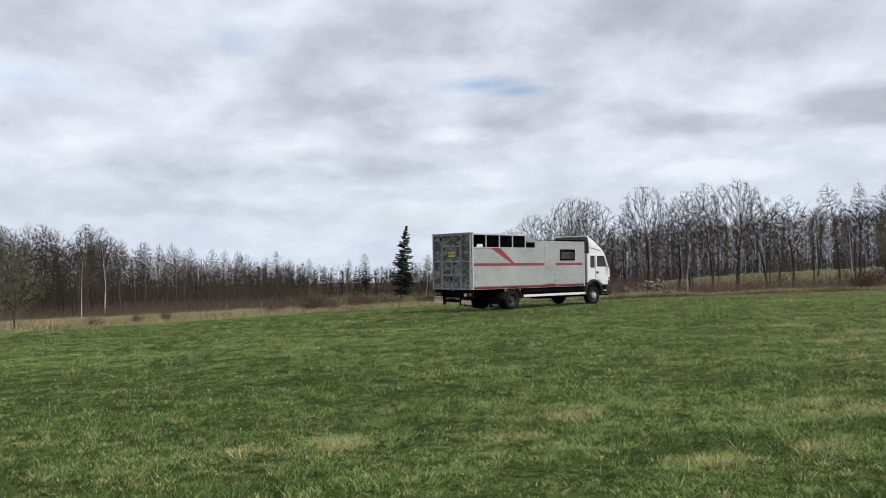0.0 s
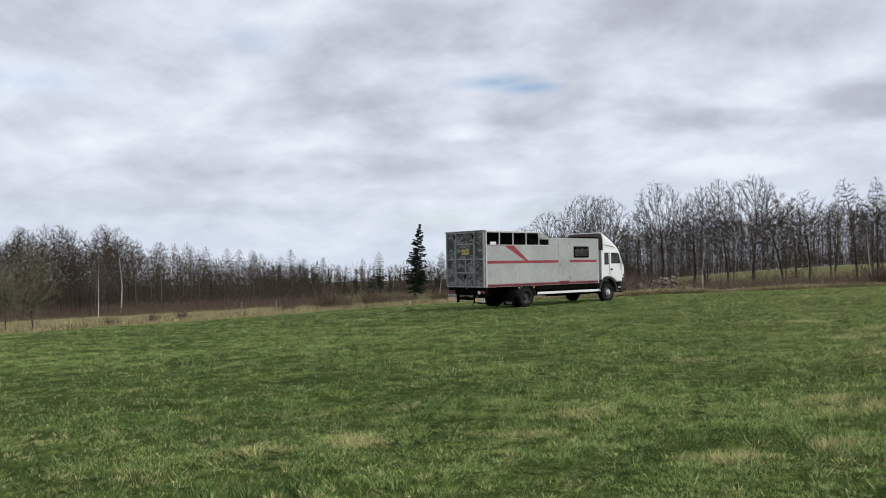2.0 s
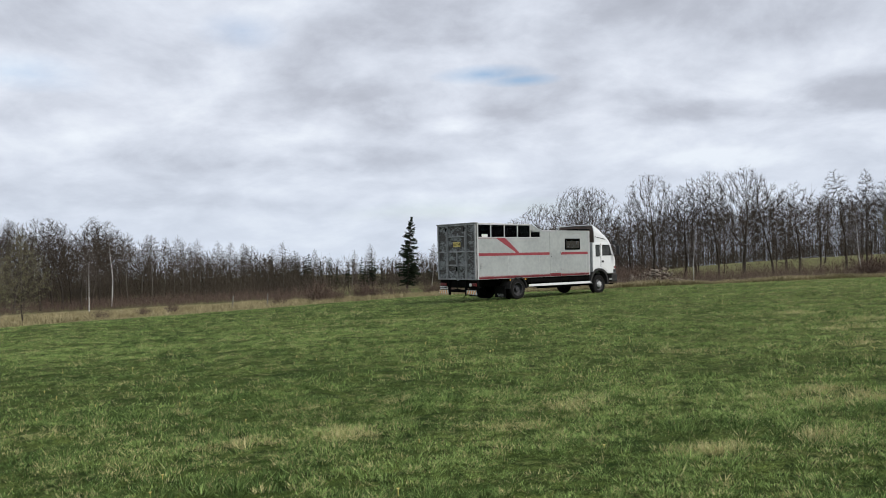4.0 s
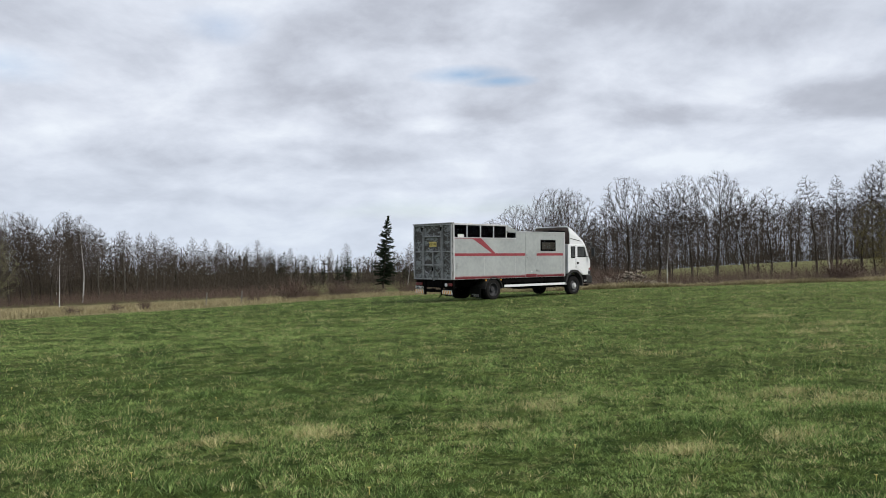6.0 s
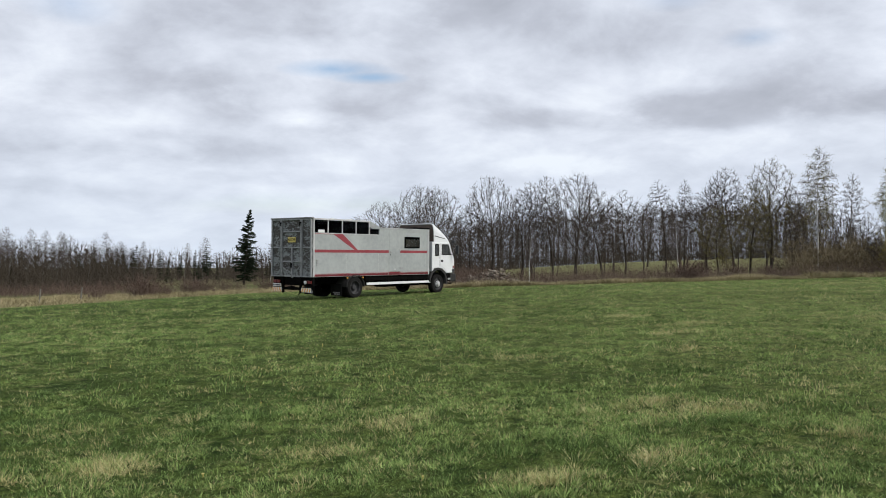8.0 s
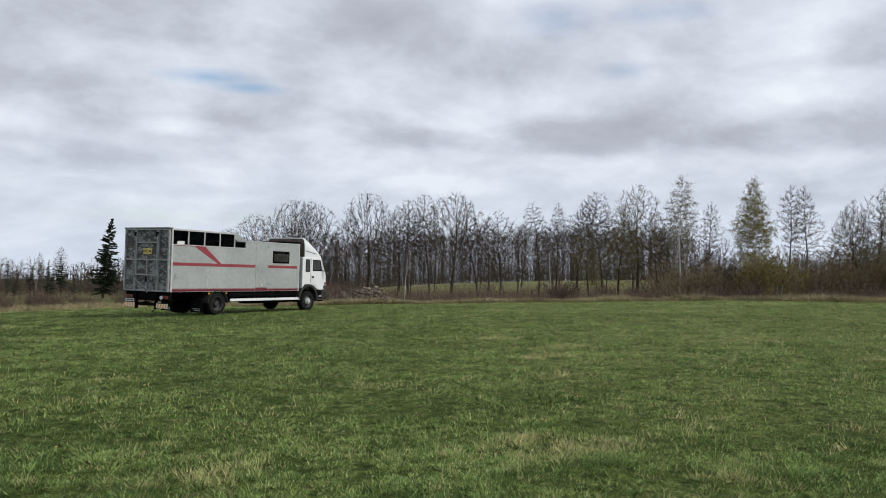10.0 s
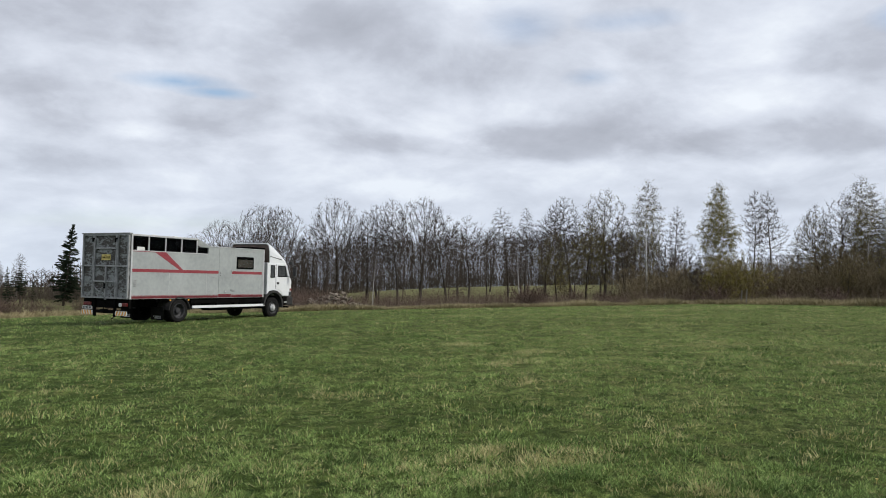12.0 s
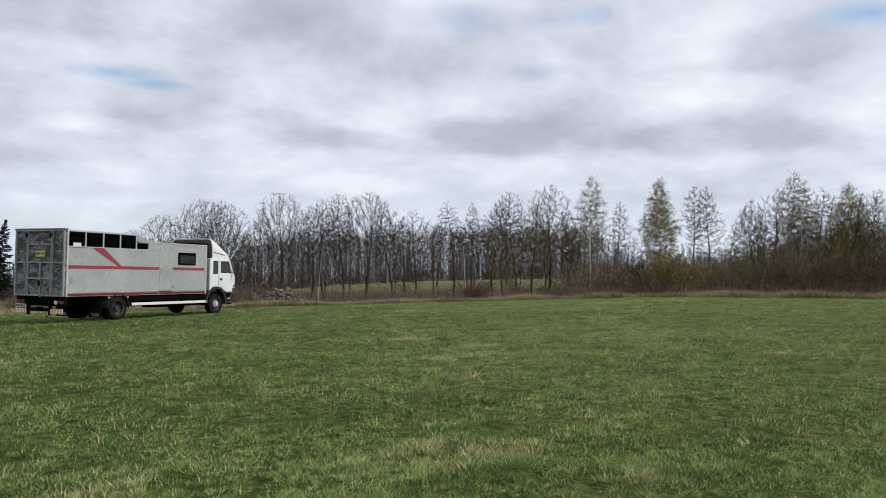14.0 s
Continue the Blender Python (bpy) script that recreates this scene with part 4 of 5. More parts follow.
def bare_tree(seed, habit, buds=0, fine=1.0):
    """A leafless broadleaf, 12 m tall, whose limbs fork and bend to fill a rounded, lopsided crown. fine: how many twigs."""
    tall = 12.0
    rng = np.random.default_rng(seed)
    trunk, crown, leaf = Sticks(), Sticks(), Sticks()
    low, head, wide, mid, p_low, p_high, pull, twig, droop, girth, count = HABITS[habit]
    back = fine < 1
    count = int(count * (0.36 if back else 1.0))
    wide *= rng.uniform(0.88, 1.12)
    stem = bend((0, 0, -0.15), (0, 0, 1), tall * head, 12, rng, 0.05, 0.03 if habit in ("birch", "aspen") else 0.055)
    # goals inside the crown, more of them towards its rim
    g = rng.beta(1.15, 1.0, count * 3)
    outline = np.where(g < mid, (g / mid) ** p_low, ((1 - g) / (1 - mid)) ** p_high)
    keep = rng.uniform(0, 1, len(g)) < np.maximum(outline, 0.12) ** 1.5
    g, outline = g[keep][:count], outline[keep][:count]
    a = rng.uniform(0, math.tau, len(g))
    lobes = 1 + 0.20 * np.sin(2 * a + 5 * g + seed) + 0.18 * np.sin(4 * a - 11 * g + 2 * seed) + 0.10 * np.sin(7 * a + 17 * g)
    reach = tall * wide * outline * lobes * rng.uniform(0.03, 1, len(g)) ** 0.42
    z = tall * (low + (1 - low) * g)
    cx, cy = np.interp(z, stem[:, 2], stem[:, 0]), np.interp(z, stem[:, 2], stem[:, 1])
    goals = np.stack([cx + reach * np.cos(a), cy + reach * np.sin(a), z], -1)
    zs = np.linspace(0, 1, 26)
    line = np.stack([np.interp(zs, np.linspace(0, 1, len(stem)), stem[:, k]) for k in range(3)], -1)
    step = (0.40 if back else 0.26) * min(1.0, 0.45 + 2.0 * wide)
    node, up = colonise(goals, line, range(-1, 25), step, step * 1.35, pull, rng)
    n = len(node)
    kids = [[] for _ in range(n)]
    for k in range(1, n):
        kids[up[k]].append(k)
    tip = 0.0125 if back else 0.0068
    load = np.zeros(n)
    for k in range(n - 1, -1, -1):
        load[k] = load[k] or tip ** 2.5
        if k:
            load[up[k]] += load[k]
    thick = load ** (1 / 2.5)
    thick *= np.interp(thick, [tip, thick[0]], [1.0, girth * tall / thick[0]])
    bole = girth * tall * np.linspace(1.0, 0.12 if head > 0.7 else 0.6, 26)
    bole[0] *= 1.3
    trunk.tube(line[::2], bole[::2], 7)
    base, way, size = [], [], []
    for k in range(n):
        for c in kids[k]:
            if c < 26 or (k >= 26 and len(kids[k]) == 1):
                continue
            run = [k, c]                      # one unforked piece
            while len(kids[run[-1]]) == 1:
                run.append(kids[run[-1]][0])
            pick = run[:1] + run[1:-1:2] + run[-1:]
            p, r = node[pick], thick[pick].copy()
            r[0] = min(r[0], thick[c] * 1.15, bole[k] if k < 26 else 9)
            if r[0] > 0.022:
                crown.tube(p, r, 5 if r[0] > 0.06 else 3)
            else:
                crown.ribbon(p, r * 1.1, rng)
            for q in run[1:]:
                if thick[q] < tip * 3.2:
                    d = unit(node[q] - node[up[q]])
                    base.append((node[q], node[up[q]]))
                    way.append(d)
                    size.append(twig * (1.0 if not kids[q] else 0.72))
    per = 3 if back else 4 if habit in ("birch", "aspen") else 5
    base, way, size = np.repeat(np.array(base), per, 0), np.repeat(np.array(way), per, 0), np.repeat(np.array(size), per)
    m = len(base)
    base = base[:, 0] + (base[:, 1] - base[:, 0]) * rng.uniform(0, 1, (m, 1))
    fall = np.array([0, 0, droop])
    outward = unit(base - np.array([0, 0, tall * (low + 0.25 * (1 - low))]))
    way = unit(0.75 * way + 0.45 * outward + unit(rng.normal(size=(m, 3))) * 0.6 + fall)
    size = size * rng.uniform(0.45, 1.2, m)
    hair = 0.017 if back else 0.0080
    crown.slivers(base, base + way * size[:, None], hair, rng)
    b, w, s = base, way, size
    start = b + w * (s * rng.uniform(0.15, 0.8, len(s)))[:, None]
    w3 = unit(w + unit(rng.normal(size=w.shape)) * 0.75 + fall)
    l3 = s * rng.uniform(0.35, 0.8, len(s))
    crown.slivers(start, start + w3 * l3[:, None], hair * 0.85, rng)
    if buds:
        pick = rng.integers(0, len(start), buds)
        leaf.flakes(start[pick] + w3[pick] * (l3[pick] * rng.uniform(0.1, 1.1, buds))[:, None] + rng.normal(size=(buds, 3)) * 0.08, 0.05, rng)
    top = np.percentile(np.concatenate([v[:, 2] for v in crown.v]), 99.9)
    for bag in (trunk, crown, leaf):
        bag.v = [v * (tall / top) for v in bag.v]
    name = "birch" if habit == "birch" else "tree"
    return trunk.mesh(name + "_trunk", BIRCH if habit == "birch" else PALE_BARK if habit == "aspen" else BARK), crown.mesh(name + "_crown", TWIG_GREY if habit in ("aspen", "birch", "sallow") else TWIG), (leaf.mesh("leaves", PALE_BUDS if habit == "sallow" else BUDS) if buds else None)


def spruce_meshes(seed, tall=12.0, slim=0.20, bare_foot=0.14, pine=False, step=0.024, dense=16, wide=0.095):
    """A conifer: a straight trunk with whorls of drooping, ragged boughs."""
    rng = np.random.default_rng(seed)
    trunk, crown = Sticks(), Sticks()
    line = bend((0, 0, -0.1), (0, 0, 1), tall, 6, rng, 0.05, 0.012)
    trunk.tube(line, np.linspace(tall * 0.016, 0.012, 7), 7)
    z = tall * bare_foot
    while z < tall * 0.985:
        g = (z - tall * bare_foot) / (tall * (1 - bare_foot))
        reach = tall * slim * (1 - g) ** 0.72 * (0.62 + 0.38 * min(1.0, g / 0.22)) * (1.0 if not pine else 0.5 + 1.1 * math.sin(math.pi * min(1, g + 0.1)))
        for i in range(int(rng.integers(5, 8))):
            a = rng.uniform(0, math.tau)
            length = max(0.12, reach * rng.uniform(0.35, 1.22))
            droop = np.interp(g, [0, 0.7, 1], [-0.28, 0.02, 0.7])
            bough = bend((0, 0, z + rng.uniform(-0.1, 0.1)), unit(np.array([math.cos(a), math.sin(a), droop])), length, 4, rng, 0.05, 0.05)
            crown.tube(bough, np.linspace(0.022, 0.008, 5), 3)
            m = int(4 + dense * length)
            q = rng.uniform(0.4, 4.0, m)
            k = np.minimum(q.astype(int), 3)
            p = bough[k] + (bough[k + 1] - bough[k]) * (q - k)[:, None]
            side = np.array([-math.sin(a), math.cos(a), 0.0])
            w = unit(side[None] * rng.choice([-1, 1], m)[:, None] * rng.uniform(0.4, 1.2, m)[:, None] + unit(bough[-1] - bough[0])[None] * 0.7 + np.array([0, 0, -0.45]) * rng.uniform(0.2, 1.3, m)[:, None])
            crown.spikes(p, p + w * (length * 0.24 + 0.2) * rng.uniform(0.5, 1.2, m)[:, None], wide)
        z += tall * step * rng.uniform(0.8, 1.3)
    return trunk.mesh("spruce_trunk", BARK), crown.mesh("spruce_crown", NEEDLES), None


def thing_from(name, meshes, label, category, group=""):
    base = new(name, None)
    tagged(base, label, category, group)
    for part_name, me in zip(("trunk", "crown", "leaves"), meshes):
        if me:
            ob = new(part_name, me)
            ob.parent = base
    return base


LABEL = {"spread": "wide-crowned bare broadleaf tree at the wood's edge", "column": "tall narrow bare alder with short side branches", "oval": "bare broadleaf with a tall oval crown", "aspen": "slender pale grey aspen with upswept twigs", "birch": "white-stemmed birch with fine drooping twigs",
         "shrubby": "low-branched bare alder with dense twigs", "budding": "birch with a haze of yellow-green spring leaves", "spruce": "dark green spruce with drooping boughs", "pine": "dark conifer among bare trees"}
KINDS = {}
for kind, n in (("spread", 5), ("column", 5), ("birch", 3), ("shrubby", 4), ("oval", 3), ("aspen", 4)):
    KINDS[kind] = [bare_tree(100 + 17 * i + len(kind), kind) for i in range(n)]
    KINDS["back_" + kind] = [bare_tree(500 + 13 * i + len(kind), kind, fine=0.45) for i in range(3)]
    LABEL["back_" + kind] = LABEL[kind]
KINDS["budding"] = [bare_tree(300 + i, "birch", buds=26000) for i in range(2)]
KINDS["green_birch"] = [bare_tree(310 + i, "birch", buds=6500) for i in range(2)]
KINDS["willow"] = [bare_tree(330, "shrubby", buds=7000)]
KINDS["sallow"] = [bare_tree(340, "sallow", buds=8000)]
LABEL["sallow"] = "slender young sallow with upswept twigs in pale leaf"
KINDS["spruce"] = [spruce_meshes(400 + i, slim=0.19, step=0.022, bare_foot=0.08) for i in range(2)]
KINDS["back_spruce"] = [spruce_meshes(440 + i, slim=0.16, step=0.05, bare_foot=0.03, dense=10, wide=0.125) for i in range(2)]
LABEL["back_spruce"] = LABEL["pine"]
KINDS["pine"] = [spruce_meshes(420 + i, slim=0.12, bare_foot=0.22, pine=True, step=0.05, dense=10, wide=0.14) for i in range(2)]
LABEL["green_birch"] = "birch with fine twigs and sparse young leaves"
LABEL["willow"] = "young multi-branched willow coming into pale leaf"
made = {}


def plant(kind, az, r, high, rng, group=""):
    """One tree of a kind at a bearing and distance, high metres tall."""
    i = int(rng.integers(0, len(KINDS[kind])))
    x, y, z = at(az, r)
    s = high / 12.0
    if high < 3:
        return
    wide = s * rng.uniform(0.9, 1.15)
    m = Matrix.Translation((x, y, z)) @ pose(0, 0, 0, rng.uniform(-4, 4), rng.uniform(-4, 4), rng.uniform(0, 360))
    noun = {"budding": "birch", "green_birch": "birch", "back_birch": "birch", "willow": "willow", "sallow": "sallow", "pine": "conifer", "back_spruce": "conifer", "birch": "birch", "spruce": "spruce"}.get(kind, "bare_tree")
    if (kind, i) not in made:
        ob = thing_from(noun, KINDS[kind][i], LABEL[kind], "tree", group)
        ob.matrix_basis = m @ Matrix.Diagonal((wide, wide, s, 1))
        made[kind, i] = ob
    else:
        src = made[kind, i]
        keep = src.scale.copy()
        src.scale = (wide, wide, s)
        ob = copy_thing(src, m)
        src.scale = keep
        tagged(ob, group=group)
    return ob


def top_height(az, r, elevation):
    """How tall a tree at (az, r) is whose top stands at that elevation from the eye."""
    return EYE + r * math.tan(radians(elevation)) - at(az, r)[2]


# trees of the wood's front, stand by stand: bearing, distance, elevation of the top, kind
rng = np.random.default_rng(11)


def stand(trees):
    for az, r, el, kind in trees:
        plant(kind, az, r, top_height(az, r, el), rng, "front trees of the wood")


stand([  # the grove to the west
       (-30.4, 45, 0.6, "sallow"), (-29.3, 92, 2.87, "oval"), (-28.8, 42.5, 2.2, "sallow"), (-27.8, 94, 2.96, "oval"), (-26.5, 96, 2.97, "oval"), (-25.4, 92, 3.02, "oval"),
       (-30.6, 99, 2.9, "column"), (-28.7, 100, 2.95, "oval"), (-27.1, 99, 3.0, "column"), (-26.0, 101, 2.7, "oval"), (-24.2, 101, 2.5, "column"), (-22.9, 104, 2.2, "oval"), (-21.6, 104, 1.8, "aspen"), (-20.2, 107, 1.7, "aspen"),
       (-18.9, 109, 1.5, "aspen"), (-17.4, 111, 1.5, "aspen"), (-15.9, 113, 1.25, "aspen"), (-14.7, 114, 1.0, "aspen"), (-13.2, 115, 0.7, "aspen"), (-11.2, 118, 0.5, "oval"), (-24.9, 80, 1.2, "birch"), (-24.7, 95, 2.8, "oval"), (-23.5, 96, 2.8, "birch"), (-22.5, 100, 1.96, "aspen"), (-20.9, 102, 1.84, "aspen"), (-19.5, 105, 1.75, "aspen"),
       (-18.4, 108, 1.2, "aspen"), (-17.6, 112, -1, "spruce"), (-16.7, 110, 1.3, "aspen"), (-15.1, 112, 1.15, "aspen"), (-14.1, 112, 0.9, "shrubby"),
])
stand([  # the trees round the hollow
       (-12, 115, 1.16, "aspen"), (-10.5, 124, 0.1, "pine"), (-9.7, 122, 0.56, "aspen"), (-7.1, 125, 0.44, "aspen"), (-5.9, 140, 0.85, "aspen"), (-5.6, 128, 0.3, "pine"),
       (-3.1, 118, 2.81, "spruce"), (-1.3, 128, 0.8, "birch"), (-0.4, 126, 0.9, "birch"), (0.3, 124, 1.1, "birch"), (1.4, 118, 1.57, "birch"), (2.4, 112, 1.3, "spruce"),
       (3, 112, 2.22, "oval"), (4.2, 110, 2.14, "spread"), (5.3, 108, 2.37, "oval"),
])
stand([  # the tall broadleaves ahead
       (6.9, 104, 3.48, "spread"), (7.6, 54, 2.2, "birch"), (8.9, 100, 4.65, "spread"), (9.7, 104, 1.2, "spruce"), (10.5, 100, 4.51, "spread"), (11.8, 88, 1.6, "shrubby"),
       (13.2, 100, 3.39, "oval"), (14.8, 96, 5.26, "spread"), (16.8, 97, 4.3, "shrubby"), (17.4, 70, 1.6, "birch"), (17.6, 98, 4.73, "oval"), (19.1, 95, 5.4, "oval"),
       (20.7, 94, 5.42, "spread"),
])
stand([  # the wood to the east
       (22.6, 95, 4.4, "oval"), (23.3, 86, 1.5, "shrubby"), (24.2, 95, 4.2, "shrubby"), (27, 92, 4.84, "column"), (27.8, 74, 2.4, "birch"), (28.2, 90, 4.8, "column"),
       (29.6, 88, 4.85, "oval"), (30.4, 80, 3.2, "willow"), (30.9, 72, 0.55, "willow"), (31.4, 86, 5.64, "oval"), (32.4, 84, 4.6, "willow"), (33.7, 84, 6.22, "willow"),
       (35, 82, 4.2, "shrubby"), (36.5, 84, 6.67, "green_birch"), (38.5, 92, 4.98, "aspen"), (39.2, 78, 2.4, "shrubby"),
])
stand([  # the birches at the east end
       (40.4, 74, 1.9, "shrubby"), (41.3, 78, 6.33, "budding"), (42.6, 74, 1.3, "willow"), (43.4, 82, 6, "aspen"), (44.4, 82, 5.86, "aspen"), (45.5, 75, 1.1, "shrubby"),
       (46.3, 71, 0.3, "willow"), (46.9, 80, 4.9, "shrubby"), (47.6, 77, 4.6, "willow"), (48.3, 80, 5.58, "shrubby"), (48.9, 73, 1.4, "willow"), (49.2, 82, 6.69, "green_birch"),
       (50, 79, 6, "green_birch"), (50.9, 84, 5.5, "column"), (51.6, 80, 5, "shrubby"), (52, 72, 0.8, "willow"), (52.4, 76, 5.2, "willow"), (53.2, 78, 5.8, "budding"),
       (53.9, 77, 5.3, "shrubby"), (54.9, 80, 5, "birch"), (55, 74, 1.8, "willow"), (56.2, 80, 5, "green_birch"), (57.6, 78, 5, "shrubby"),
])

# the wood behind them, thicker to the right
SKY_AZ = [-75, -40, -30, -24, -20, -13, -5, 2, 6, 10, 16, 22, 28, 34, 37, 40, 46, 52, 60, 100]
SKY_EL = [2.5, 2.8, 2.6, 2.4, 1.4, 0.6, 0.2, 1.2, 2.0, 2.6, 3.4, 3.8, 4.0, 4.4, 3.6, 1.8, 2.2, 3.6, 4.2, 4.0]
for i in range(110):
    az = -39 + 100 * (i + rng.uniform(0, 1)) / 110
    r = np.interp(az, [-30, -5, 10, 30, 45], [98, 128, 104, 94, 84]) + rng.uniform(0, 34)
    el = np.interp(az, SKY_AZ, SKY_EL) - rng.uniform(0.3, 2.2)
    el -= 1.2 * (az < -5) - 0.2
    r += 10 * (13 < az < 34)
    if 13 < az < 34 and i % 3 == 0:
        continue
    kind = ("back_aspen", "back_oval", "back_aspen", "back_birch")[i % 4] if az < -5 else ("back_oval" if i % 2 else "back_column") if 13 < az < 34 else rng.choice(["back_column", "back_shrubby", "back_birch", "back_oval"], p=[0.40, 0.32, 0.08, 0.20])
    plant(str(kind), az, r, top_height(az, r, el), rng, "trees of the wood")
for i in range(26):
    az = -14 + 18 * (i + rng.uniform(0, 1)) / 26
    r = rng.uniform(123, 142)
    plant("pine" if i % 3 == 0 else "back_spruce", az, r, top_height(az, r, rng.uniform(-1.2, 0.45)), rng, "conifers behind the wood")
for i in range(12):
    az = 1.5 + 10.5 * (i + rng.uniform(0, 1)) / 12
    r = rng.uniform(108, 120)
    plant("back_spruce", az, r, top_height(az, r, rng.uniform(-0.6, 1.1)), rng, "conifers behind the wood")
# low thicket under the first trees
for i in range(44):
    az = (2.0 + 11.5 * (i + rng.uniform(0, 1)) / 26) if i < 26 else (36 + 22 * (i - 26 + rng.uniform(0, 1)) / 18)
    r = rng.uniform(86, 104) if i < 26 else rng.uniform(76, 86)
    plant("back_shrubby", az, r, max(3.2, top_height(az, r, rng.uniform(-0.9, 1.2) if i < 26 else rng.uniform(-0.3, 1.6))), rng, "thicket of young trees")

# ---- far wood, brush and grass ----
def twig_mass(rng, az0, az1, r_of, depth, count, low, high, spread, radius, per=7):
    """Thin upright stems with side twigs, scattered over a belt; bearings az0 to az1, from r_of(az) outwards."""
    sticks = Sticks()
    az = rng.uniform(az0, az1, count) + rng.normal(0, 1.1, count)
    r = r_of(az) + rng.uniform(0, 1, count) * depth
    clump = 0.5 + 0.5 * np.sin(az * 2.1 + 0.6 * r) * np.cos(az * 5.3 - 0.3 * r)
    x, y = r * np.sin(np.radians(az)), r * np.cos(np.radians(az))
    base = np.stack([x, y, height(x, y) - 0.05], -1)
    tall = rng.uniform(low, high, count) * (0.55 + 0.45 * clump)
    way = unit(np.stack([rng.normal(0, spread, count), rng.normal(0, spread, count), np.ones(count)], -1))
    tip = base + way * tall[:, None]
    sticks.spikes(base, tip, radius)
    b, t = np.repeat(base, per, 0), np.repeat(tip, per, 0)
    s = b + (t - b) * rng.uniform(0.15, 0.95, (len(b), 1))
    w = unit(unit(t - b) + rng.normal(0, 0.55, b.shape))
    sticks.slivers(s, s + w * (np.repeat(tall, per) * rng.uniform(0.15, 0.4, len(b)))[:, None], radius * 0.8, rng)
    return sticks


rng = np.random.default_rng(5)
edge_at = lambda az: np.interp(az, EDGE_AZ, EDGE_R)
belt = [("brush", -13, -2, lambda a: edge_at(a) + 24, 14, 500, 0.4, 1.1, 0.3, 0.012, TWIG_RED), ("brush", -45, -10, lambda a: 87 + 0 * a, 16, 6000, 0.8, 1.8, 0.25, 0.013, TWIG_RED),
        ("brush", 2.5, 14, lambda a: edge_at(a) + 1.5, 26, 4600, 0.9, 2.0, 0.25, 0.012, TWIG_RED), ("brush", 13, 40, lambda a: edge_at(a) + 2.5, 26, 3600, 0.4, 1.3, 0.3, 0.011, TWIG_RED),
        ("brush", 15, 42, lambda a: edge_at(a) + 22, 28, 1800, 0.8, 2.4, 0.28, 0.013, TWIG_BROWN), ("brush", 36, 62, lambda a: edge_at(a) + 3, 16, 5200, 0.6, 2.0, 0.3, 0.012, TWIG_BROWN)]
for name, a0, a1, r_of, depth, count, low, high, spread, radius, mat in belt:
    ob = new(name, twig_mass(rng, a0, a1, r_of, depth, count, low, high, spread, radius).mesh(name, mat))
    tagged(ob, "brown leafless brush along the pasture's edge", "brush", kind="stuff")
for a0, a1, near, count, low, high in ((-42, -10, 98, 7000, 1.6, 6.2), (-13, 12, 128, 3400, 0.8, 3.4), (9, 44, 157, 4200, 1.5, 5.5), (35, 46, 84, 2000, 1.0, 3.6), (45, 62, 82, 3000, 1.4, 5.5)):
    thick = twig_mass(rng, a0, a1, lambda a: near + 0 * a, 32, count, low, high, 0.22, 0.016, 11)
    tagged(new("undergrowth", thick.mesh("undergrowth", SAPLING)), "tangled grey-brown saplings filling the wood", "undergrowth", kind="stuff")


def bush_mesh(seed):
    """A leafless clump of thin stems that fan out from one foot."""
    rng = np.random.default_rng(seed)
    sticks = Sticks()
    m = 90
    base = np.stack([rng.normal(0, 0.16, m), rng.normal(0, 0.16, m), np.full(m, -0.05)], -1)
    way = unit(np.stack([rng.normal(0, 0.45, m), rng.normal(0, 0.45, m), np.ones(m)], -1))
    tall = rng.uniform(0.6, 1.2, m)
    tip = base + way * tall[:, None]
    sticks.spikes(base, tip, 0.009)
    b, t = np.repeat(base, 7, 0), np.repeat(tip, 7, 0)
    s = b + (t - b) * rng.uniform(0.2, 0.95, (len(b), 1))
    w = unit(unit(t - b) + rng.normal(0, 0.45, b.shape))
    sticks.slivers(s, s + w * (np.repeat(tall, 7) * rng.uniform(0.15, 0.4, len(b)))[:, None], 0.008, rng)
    return sticks.mesh("bush", TWIG_RED)


BUSHES = [bush_mesh(60 + i) for i in range(3)]
for az, r, s in ((-9.6, 54, 1.5), (-9.2, 55, 1.3), (-8.2, 60, 1.0), (-6.6, 58, 1.2), (-6.0, 60, 1.3), (-5.4, 59, 1.1), (-4.2, 60, 1.0), (-3.4, 60, 0.8), (-1.4, 62, 1.1), (-0.8, 62, 0.9), (0.2, 62, 1.0), (1.6, 62, 1.2), (2.3, 62, 1.3),
                 (-12.3, 52, 0.9), (-21.5, 45, 0.5), (-19.6, 46, 0.6), (-24.2, 43, 0.5), (28.2, 58, 1.5), (28.9, 58, 1.4), (31.6, 60, 1.2), (28.6, 69, 1.1), (33.5, 69, 1.0), (41.0, 68, 1.5), (45.2, 68, 1.2), (48.0, 68, 1.4)):
    x, y, z = at(az, r)
    ob = tagged(new("bush", BUSHES[int(rng.integers(0, 3))]), "small leafless reddish-brown bush in dry grass", "bush", "bushes at the pasture's edge")
    ob.matrix_basis = Matrix.Translation((x, y, z)) @ pose(0, 0, 0, 0, 0, rng.uniform(0, 360)) @ Matrix.Diagonal((s * 1.3, s * 1.3, s, 1))


